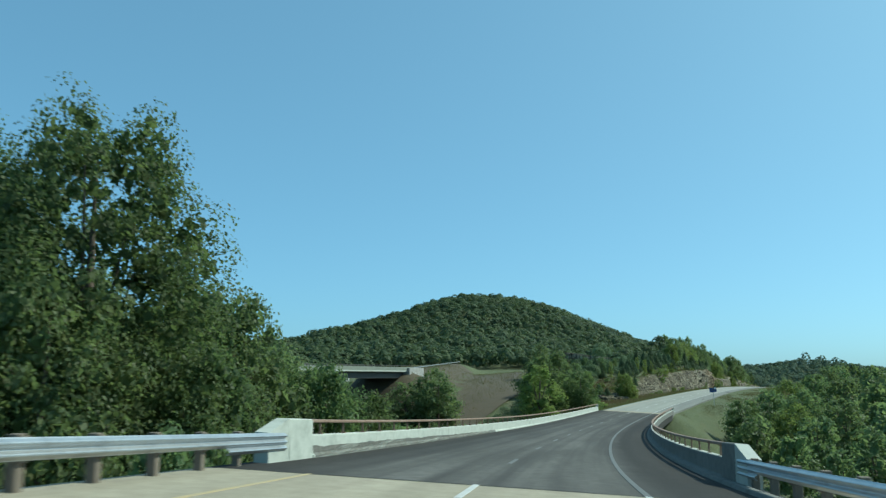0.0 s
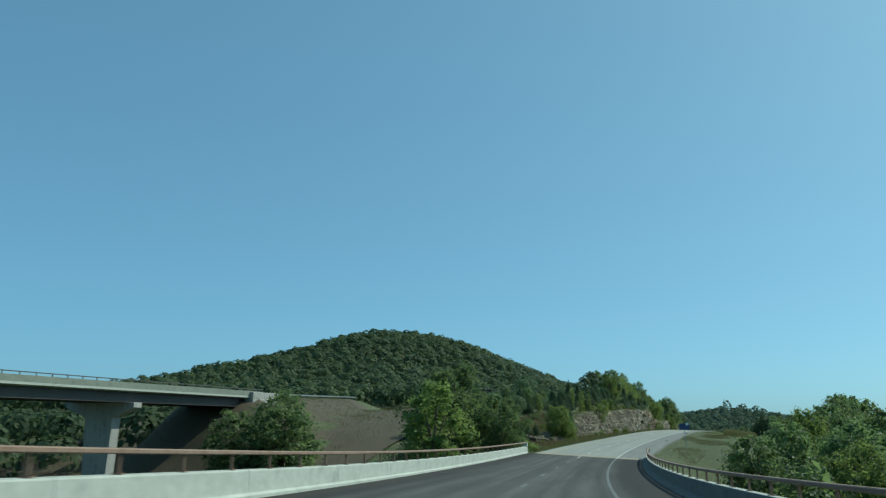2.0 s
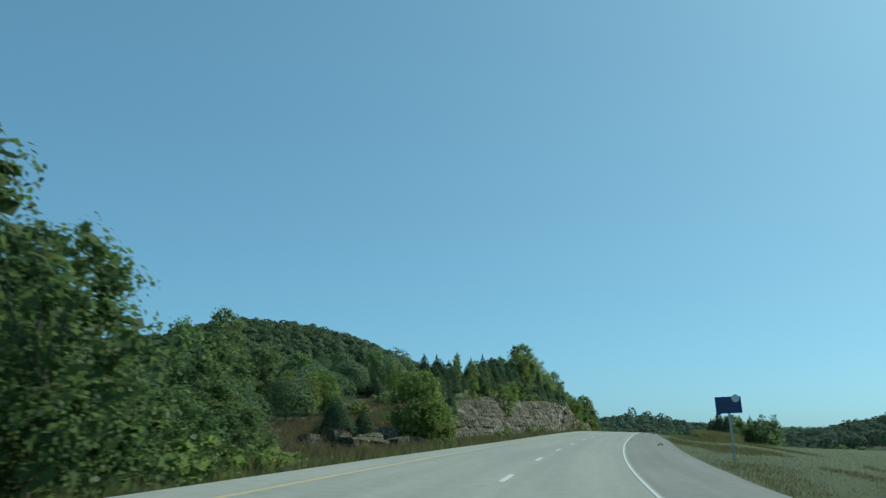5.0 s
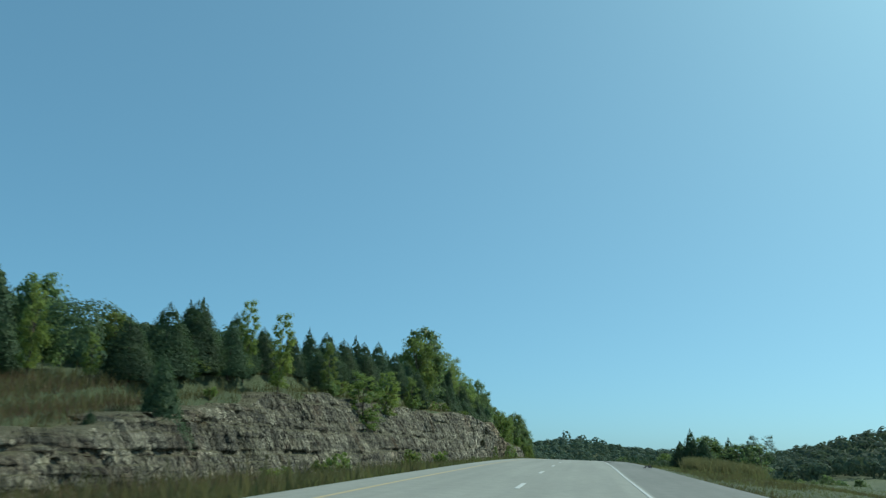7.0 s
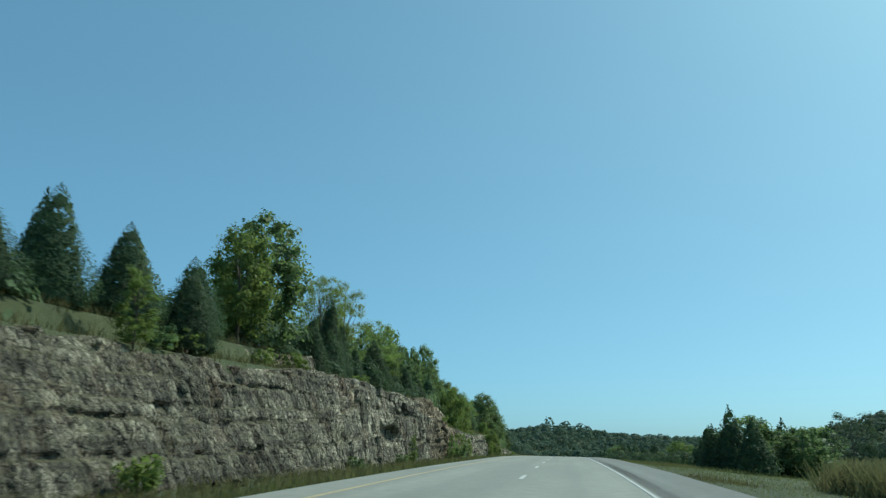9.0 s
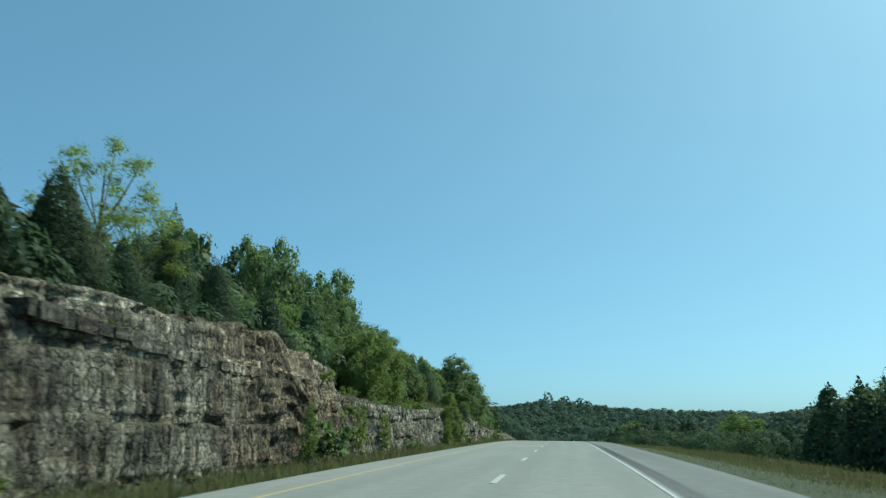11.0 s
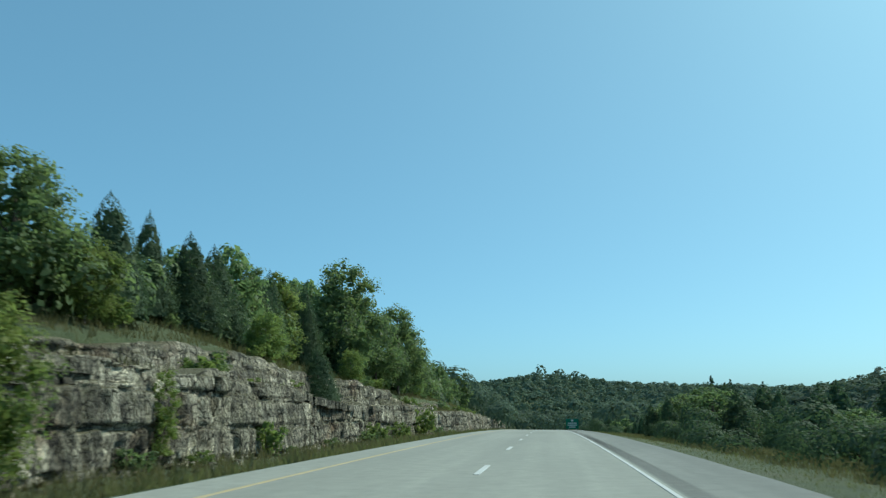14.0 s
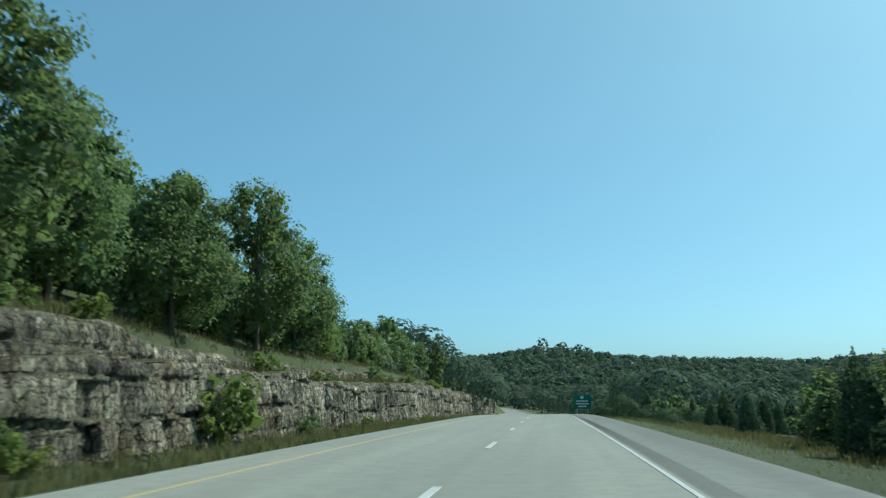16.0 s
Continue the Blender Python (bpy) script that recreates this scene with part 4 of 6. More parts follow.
cliff = tagged(new("rock_cutting"), "grey layered limestone road cutting with rust stains", "rock face", kind="structure")
cliff.location = (-16, 190, 0)
for tier, y0, y1, step in ((0, 47, 400, 0.13), (0, 400, 548, 0.5), (1, 88, 470, 0.2)):
    v, f, tone = rock_face(tier, y0, y1, step)
    nm = "rock_face" if tier == 0 else "upper_ledge"
    face = new(nm, quads_mesh(nm, v, f, ROCK))
    face.parent = cliff
    face.data.attributes.new("block", "FLOAT", "POINT").data.foreach_set("value", tone.astype(np.float32))
    tagged(face, "jointed grey limestone face" if tier == 0 else "stepped limestone ledge above the main face")
shared = []
for v, f in TEMPLATES:
    me = bpy.data.meshes.new("stone")
    me.from_pydata([tuple(q) for q in v], [], f)
    me.materials.append(ROCK)
    shared.append(me)
# squared stones of the top beds, which stand proud of the face
r = random.Random(11)
for start, stop, course in ((176, 214, 0), (228, 300, 0), (228, 286, 1), (300, 352, 0)):
    y = start
    while y < stop:
        wide = r.choice((0.6, 0.8, 1.0, 1.3)) * r.uniform(0.85, 1.2)
        tall = r.uniform(0.42, 0.6)
        x0, h = lerp_table(CLIFF_X, y), lerp_table(CLIFF_H, y)
        verge = ground_z(x0 + 2.0, y) - 0.35
        z = verge + h + 0.28 - tall * (course + 1) * 0.98 + 0.14 * noise.noise((y * 0.3, 3, course))
        x = x0 - 0.1 * (z - verge) + 0.3 * noise.noise((y * 0.25, 8, course)) + r.uniform(-0.05, 0.1)
        o = new("stone", shared[r.randrange(20)])
        o.parent = cliff
        o.matrix_basis = Matrix.Translation((x - 1.3 + 16, y + wide / 2 - 190, z)) @ Matrix.Rotation(radians(r.uniform(-5, 5)), 4, "Z") @ Matrix.Rotation(radians(r.uniform(-2, 2)), 4, "X") @ Matrix.Diagonal((1.4, wide * 1.0, tall, 1))
        y += wide + (r.uniform(0.4, 2.0) if r.random() < 0.12 else 0.02)

# weathered outcrop on the slope behind the trees
outcrop = tagged(new("rock_outcrop"), "pale grey limestone outcrop on the wooded slope", "rock face", kind="structure")
outcrop.location = (-66, 190, ground_z(-66, 190))
for i in range(34):
    x = -76 + 20 * i / 33
    for course in range(3):
        o = new("stone", shared[r.randrange(20)])
        o.parent = outcrop
        o.matrix_basis = Matrix.Translation((x + 66, 1.0 + 0.5 * course, 15.2 - 0.13 * (x + 76) - outcrop.location.z + 0.8 * course - 1.0)) @ Matrix.Rotation(radians(-90 + r.uniform(-12, 12)), 4, "Z") @ Matrix.Diagonal((1.6, 0.72, 0.9 if course else 2.2, 1))

def boulder(x, y, size, seed):
    """A squared, chipped block of limestone half sunk in the bank."""
    rng = random.Random(seed)
    bm = bmesh.new()
    bmesh.ops.create_cube(bm, size=1.0)
    bmesh.ops.subdivide_edges(bm, edges=list(bm.edges), cuts=5, use_grid_fill=True)
    for q in bm.verts:
        p = q.co
        k = 1.0 + 0.18 * noise.noise((p.x * 2 + seed, p.y * 2, p.z * 2)) + 0.09 * noise.noise((p.x * 6, p.y * 6 + seed, p.z * 6)) - 0.22 * max(0.0, p.length - 0.62)
        q.co = Vector((p.x * size[0], p.y * size[1], p.z * size[2])) * k
    ob = part("boulder", bm, ROCK, None)
    ob.matrix_basis = Matrix.Translation((x, y, ground_z(x, y) + size[2] * 0.22)) @ Euler((rng.uniform(-0.2, 0.2), rng.uniform(-0.2, 0.2), rng.uniform(0, 3))).to_matrix().to_4x4()
    return tagged(ob, "pale grey limestone boulder on the grassy bank", "boulder", "boulders on the bank")


for k, (x, y, size) in enumerate(((-20.6, 45.5, (1.9, 1.6, 1.3)), (-22.4, 47.5, (2.2, 1.5, 1.5)), (-19.4, 48.8, (1.4, 1.2, 1.0)), (-23.8, 44.6, (1.3, 1.1, 0.8)), (-18.6, 51.5, (1.6, 1.3, 1.2)), (-21.0, 42.8, (1.0, 0.8, 0.6)), (-17.9, 55.0, (1.3, 1.2, 1.1)))):
    boulder(x, y, size, k)

# fallen stones along the foot of the cutting
r = random.Random(5)
tv, tf, base_i = [], [], 0
for i in range(900):
    y = r.uniform(48, 430)
    x = lerp_table(CLIFF_X, y) + r.uniform(-0.3, 2.2) ** 1.0
    s = 0.08 + 0.35 * r.random() ** 3
    v, f = TEMPLATES[r.randrange(20)]
    m = Matrix.Translation((x, y, ground_z(x, y) - s * 0.2)) @ Euler((r.uniform(-.5, .5), r.uniform(-.5, .5), r.uniform(0, 6.3))).to_matrix().to_4x4() @ Matrix.Diagonal((s, s * r.uniform(.7, 1.5), s * .8, 1))
    a = np.array(m)
    tv.append(v @ a[:3, :3].T + a[:3, 3])
    tf += [tuple(j + base_i for j in q) for q in f]
    base_i += len(v)
tagged(mesh_ob("fallen_stones", np.concatenate(tv), tf, ROCK), "grey limestone rubble at the foot of the cutting", "rubble", kind="stuff")


# ---- trees ----
def leaf_quads(rng, c, nrm, length, width, droop=0.0, axis=None):
    """Folded leaf quads at c facing nrm: verts and faces."""
    count = len(c)
    nrm = nrm / np.linalg.norm(nrm, axis=1)[:, None]
    a = np.cross(nrm, rng.normal(size=(count, 3)) if axis is None else np.cross(axis, nrm))
    a /= np.linalg.norm(a, axis=1)[:, None] + 1e-9
    a[:, 2] -= droop
    b = np.cross(nrm, a)
    s = (0.6 + 0.8 * rng.random(count))[:, None]
    v = np.empty((count, 4, 3))
    v[:, 0] = c - a * length * s * 0.5
    v[:, 1] = c + b * width * s * 0.5 + nrm * width * 0.15 * s
    v[:, 2] = c + a * length * s * 0.5
    v[:, 3] = c - b * width * s * 0.5 + nrm * width * 0.15 * s
    return v.reshape(-1, 3), np.arange(count * 4).reshape(-1, 4)


def leaf_cloud(rng, centres, radii, count, length, width, up=0.35, droop=0.0, shell=0.3):
    """Leaves over the outside of soft clumps, facing out of them."""
    pick = rng.choice(len(centres), count, p=radii ** 2 / (radii ** 2).sum())
    d = rng.normal(size=(count, 3))
    d[:, 2] += 0.25
    d /= np.linalg.norm(d, axis=1)[:, None]
    rad = radii[pick] * (1.0 - shell + 1.15 * shell * rng.random(count))
    c = centres[pick] + d * rad[:, None] * np.array((1, 1, 0.85))
    nrm = d * 1.1 + rng.normal(size=(count, 3)) * 0.5 + np.array((0, 0, up))
    return leaf_quads(rng, c, nrm, length, width, droop)


def lobes(rng, big, small, low, high, width, size, flat=1.0):
    """Centres and radii of leaf clumps, grouped in the rounded lobes of a crown."""
    cen, rad = [], []
    for i in range(big):
        h = low + (high - low) * (i + 0.6 * rng.random()) / big
        t = (h - low) / (high - low + 0.02)
        w = width * (math.sin(math.pi * (0.16 + 0.80 * t)) ** 0.7)
        a = i * 2.4 + rng.random() * 0.8
        q = w * (0.55 + 0.45 * rng.random())
        r = size * (0.75 + 0.6 * rng.random()) * (1.0 - 0.35 * t)
        mid = np.array((q * math.cos(a), q * math.sin(a), h))
        for j in range(small):
            d = rng.normal(size=3) + np.array((math.cos(a) * 0.5, math.sin(a) * 0.5, 0.35))
            d /= np.linalg.norm(d)
            cen.append(mid + d * r * (0.45 + 0.45 * rng.random()) * np.array((1, 1, flat)))
            rad.append(r * (0.34 + 0.26 * rng.random()))
    return np.array(cen), np.array(rad)


def tube(v, f, path, radii, sides=6):
    """Adds a tapered tube along a path."""
    k = len(v)
    for p, r in zip(path, radii):
        for j in range(sides):
            a = 2 * math.pi * j / sides
            v.append((p[0] + r * math.cos(a), p[1] + r * math.sin(a), p[2]))
    for i in range(len(path) - 1):
        for j in range(sides):
            a, b = k + i * sides + j, k + i * sides + (j + 1) % sides
            f.append((a, b, b + sides, a + sides))


def tree_kind(kind, seed, leaves, material, name, label):
    """A tree one metre high at the origin: trunk with limbs, and a crown of leaves in clumps."""
    rng = np.random.default_rng(seed)
    size = {"broad": 0.78, "grand": 0.72, "tall": 0.8, "young": 0.9, "locust": 1.15, "shrub": 0.95}.get(kind, 1.0)
    if kind == "broad":
        cen, rad = lobes(rng, 30, 9, 0.12, 0.90, 0.27, 0.15)
    elif kind == "grand":
        cen, rad = lobes(rng, 80, 8, 0.08, 0.93, 0.29, 0.115)
    elif kind == "tall":
        cen, rad = lobes(rng, 28, 8, 0.08, 0.92, 0.17, 0.12)
    elif kind == "young":
        cen, rad = lobes(rng, 22, 7, 0.17, 0.95, 0.125, 0.085)
    elif kind == "locust":
        cen, rad = lobes(rng, 24, 7, 0.4, 0.95, 0.31, 0.12, 0.5)
    elif kind == "shrub":
        cen, rad = lobes(rng, 12, 6, 0.18, 0.8, 0.5, 0.26)
    wob = rng.normal(size=2) * 0.03
    if kind == "cedar":
        h = 0.015 + 0.97 * (1 - np.sqrt(rng.random(leaves) * 0.995))
        a = rng.random(leaves) * 6.2832
        tier_n, spoke_n = np.floor(h * 21 + 1.6 * np.sin(a * 2 + seed) + 0.9 * np.sin(a * 5)), np.floor(a / 6.2832 * 9 + h * 31)
        ragged_r = 0.84 + 0.24 * chance(tier_n, spoke_n, float(seed)) + 0.12 * np.sin(2 * a + 6 * h + seed)
        w = 0.29 * (1 - h) ** 0.76 * np.minimum(1, 0.72 + 2.2 * h) * ragged_r
        q = w * (0.62 + 0.42 * rng.random(leaves) ** 0.7)
        out = np.stack([np.cos(a), np.sin(a), np.zeros(leaves)], 1)
        c = out * q[:, None] + np.stack([np.zeros(leaves), np.zeros(leaves), h + 0.02 * rng.random(leaves)], 1)
        spray = out * 0.75 + np.array((0, 0, 0.8)) + rng.normal(size=(leaves, 3)) * 0.35
        nrm = out + np.array((0, 0, 0.35)) + rng.normal(size=(leaves, 3)) * 0.35
        length = 1.75 / math.sqrt(leaves)
        lv, lf = leaf_quads(rng, c, nrm, length, length * 0.42, 0.0, spray)
        tip = 40
        hz = 0.9 + 0.12 * rng.random(tip)
        tc = np.stack([rng.normal(size=tip) * 0.10 * (1.03 - hz), rng.normal(size=tip) * 0.10 * (1.03 - hz), hz], 1)
        iv, jf = leaf_quads(rng, tc, rng.normal(size=(tip, 3)) * np.array((1, 1, 0.2)), length * 0.9, length * 0.3, 0.0, np.tile((0.0, 0.0, 1.0), (tip, 1)) + rng.normal(size=(tip, 3)) * 0.3)
        lf, lv = np.concatenate([lf, jf + len(lv)]), np.concatenate([lv, iv])
        m = 420
        h = 0.02 + 0.9 * (1 - np.sqrt(rng.random(m)))
        a = rng.random(m) * 6.2832
        q = 0.2 * (1 - h) ** 0.8
        out = np.stack([np.cos(a), np.sin(a), np.zeros(m)], 1)
        iv, jf = leaf_quads(rng, out * q[:, None] + np.stack([0 * h, 0 * h, h], 1), out + rng.normal(size=(m, 3)) * 0.2, 0.08, 0.06)
        lf, lv = np.concatenate([lf, jf + len(lv)]), np.concatenate([lv, iv])
        lv[:, :2] += wob * lv[:, 2:3]
    else:
        cen[:, :2] += wob * cen[:, 2:3]
        area = float((rad ** 2).sum())
        length = size * 2.0 * math.sqrt(area / leaves)
        if kind == "locust":
            lv, lf = leaf_cloud(rng, cen, rad, leaves, length * 1.0, length * 0.4, 1.1, 0.1, 0.9)
        else:
            lv, lf = leaf_cloud(rng, cen, rad, leaves, length, length * 0.72, 0.35, 0.1)
            inner = max(160, leaves // 5)
            iv, jf = leaf_cloud(rng, cen * np.array((0.86, 0.86, 0.98)), rad * 0.62, inner, length * 2.6, length * 2.0, 0.2, 0.0, 0.5)
            lf, lv = np.concatenate([lf, jf + len(lv)]), np.concatenate([lv, iv])
    lv[:, 2] = np.maximum(lv[:, 2], 0.01)
    thing = tagged(new(name), label, "shrub" if kind == "shrub" else "tree")
    tv, tf = [], []
    thick = {"broad": 0.016, "grand": 0.02, "tall": 0.016, "cedar": 0.014, "young": 0.009, "locust": 0.014}.get(kind, 0.012)
    top = 0.5 if kind == "shrub" else 0.9
    path = [(wob[0] * t, wob[1] * t, top * t - 0.03) for t in (0, 0.1, 0.3, 0.55, 0.8, 1.0)]
    tube(tv, tf, path, [thick * 1.35, thick, thick * 0.85, thick * 0.6, thick * 0.35, thick * 0.1], 6)
    if kind != "cedar":
        for i in rng.choice(len(cen), min(4 if kind == "shrub" else 13, len(cen)), replace=False):
            c = cen[i]
            s = max(0.05, c[2] * 0.55) if kind != "shrub" else 0.02
            mid = (c[0] * 0.5 + wob[0] * s, c[1] * 0.5 + wob[1] * s, s + (c[2] - s) * 0.45)
            tube(tv, tf, [(wob[0] * s, wob[1] * s, s), mid, tuple(c)], [thick * 0.42, thick * 0.28, thick * 0.08], 3)
    mesh_ob("trunk", tv, tf, BARK, thing, "", True)
    crown = new("crown", quads_mesh("crown", lv, lf, material))
    crown.parent = thing
    return thing


KINDS = {
    "broad": [tree_kind("broad", 1, 5000, LEAF_BROAD, "broadleaf_tree", "dark green broadleaf tree with a full uneven crown"),
              tree_kind("broad", 2, 5000, LEAF_BROAD, "broadleaf_tree", "dark green broadleaf tree with a full uneven crown"),
              tree_kind("broad", 3, 5000, LEAF_BROAD, "broadleaf_tree", "dark green broadleaf tree with a full uneven crown")],
    "fine_broad": [tree_kind("broad", 51, 8000, LEAF_BROAD, "broadleaf_tree", "dark green broadleaf tree with a full uneven crown"),
                   tree_kind("broad", 52, 8000, LEAF_BROAD, "broadleaf_tree", "dark green broadleaf tree with a full uneven crown")],
    # darker leaves put the shade of the near left trees into their colour
    "dark_broad": [tree_kind("broad", 53, 10000, LEAF_GRAND, "broadleaf_tree", "broadleaf tree with a dense uneven crown, shade in its leaf colour")],
    "distant": [tree_kind("broad", 31, 1600, LEAF_BROAD, "broadleaf_tree", "dark green broadleaf tree with a full uneven crown"),
                tree_kind("broad", 32, 1600, LEAF_BROAD, "broadleaf_tree", "dark green broadleaf tree with a full uneven crown")],
    "grand": [tree_kind("grand", 21, 16000, LEAF_GRAND, "large_tree", "large dark green broadleaf tree towering beside the bridge"),
              tree_kind("grand", 22, 16000, LEAF_BROAD, "large_tree", "large mid-green broadleaf tree towering beside the bridge")],
    "giant": [tree_kind("grand", 23, 56000, LEAF_GRAND, "large_tree", "very large dark green broadleaf tree towering beside the bridge")],
    "tall": [tree_kind("tall", 4, 4200, LEAF_BROAD, "slender_tree", "slender green broadleaf tree among others"),
             tree_kind("tall", 5, 4200, LEAF_SHRUB, "slender_tree", "slender yellow-green broadleaf tree among others")],
    "bright": [tree_kind("broad", 6, 8000, LEAF_SHRUB, "broadleaf_tree", "bright green broadleaf tree with a rounded crown"),
               tree_kind("broad", 7, 8000, LEAF_SHRUB, "broadleaf_tree", "yellow-green broadleaf tree with a rounded crown")],
    "cedar": [tree_kind("cedar", 8, 1800, LEAF_CEDAR, "cedar_tree", "dark conical cedar tree on the slope"),
              tree_kind("cedar", 9, 1800, LEAF_CEDAR, "cedar_tree", "dark conical cedar tree on the slope"),
              tree_kind("cedar", 10, 1800, LEAF_CEDAR, "cedar_tree", "dark conical cedar tree on the slope")],
    "fine_cedar": [tree_kind("cedar", 41, 9000, LEAF_CEDAR, "cedar_tree", "dark conical cedar tree on the slope"),
                   tree_kind("cedar", 42, 9000, LEAF_CEDAR, "cedar_tree", "dark conical cedar tree on the slope")],
    "young": [tree_kind("young", 11, 5000, LEAF_LIGHT, "young_tree", "light green young tree with a thin trunk"),
              tree_kind("young", 12, 5000, LEAF_LIGHT, "young_tree", "light green young tree with a thin trunk"),
              tree_kind("young", 13, 5000, LEAF_SHRUB, "young_tree", "light green young tree with a thin trunk")],
    "locust": [tree_kind("locust", 14, 9000, LEAF_SHRUB, "locust_tree", "airy locust tree with feathery light leaves"),
               tree_kind("locust", 15, 9000, LEAF_LIGHT, "locust_tree", "airy locust tree with feathery light leaves")],
    "pine": [tree_kind("locust", 19, 5000, LEAF_CEDAR, "pine_tree", "dark lone pine with flat layered boughs")],
    "shrub": [tree_kind("shrub", 16, 650, LEAF_SHRUB, "shrub", "low green shrub beside the road"),
              tree_kind("shrub", 17, 650, LEAF_BROAD, "shrub", "low dark green shrub on the slope"),
              tree_kind("shrub", 18, 650, LEAF_SHRUB, "shrub", "low yellow-green shrub on the slope")],
}
GROUPS = {"broad": "broadleaf trees", "fine_broad": "broadleaf trees", "dark_broad": "broadleaf trees", "distant": "broadleaf trees", "grand": "large trees by the bridge", "giant": "large trees by the bridge", "tall": "slender trees", "bright": "bright broadleaf trees", "cedar": "cedar trees", "fine_cedar": "cedar trees", "young": "young trees", "locust": "locust trees", "pine": "pine trees", "shrub": "shrubs"}
FRESH = {(k, i): True for k in KINDS for i in range(len(KINDS[k]))}
rt = random.Random(3)


def plant(kind, x, y, top, wide=1.0, which=None):
    """Puts a tree at x, y with its top at that height in the world."""
    if kind in ("broad", "bright") and ((y > 300 and not -25 < x < 24) or (x < -40 and y > 110) or x > 34 or top < 2):
        kind = "distant"
    if kind in ("broad", "bright") and y > 396:
        kind = "distant"
    if kind == "broad" and -26 < x < -17 and 185 < y:
        kind = "fine_broad"
    if kind == "broad" and -30 < x < -13 and -15 < y < 60:
        kind = "dark_broad"
    if kind == "cedar" and -26 < x < -17 and (45 < y < 215 or 290 < y < 345):
        kind = "fine_cedar"
    i = rt.randrange(len(KINDS[kind])) if which is None else which
    z = ground_z(x, y) - 0.05
    h = max(0.5, top - z)
    w = h * wide * (rt.uniform(0.78, 1.2) if "cedar" in kind else rt.uniform(0.9, 1.12))
    m = Matrix.Translation((x, y, z)) @ Matrix.Rotation(rt.uniform(0, 6.28), 4, "Z")
    src = KINDS[kind][i]
    if FRESH[kind, i]:
        FRESH[kind, i] = False
        ob = src
    else:
        ob = copy_thing(src, Matrix())
    ob.matrix_basis = m @ Matrix.Diagonal((w, w, h, 1))
    tagged(ob, group=GROUPS[kind])
    return ob


def zr(y):
    return spline(LINE, y)[1]


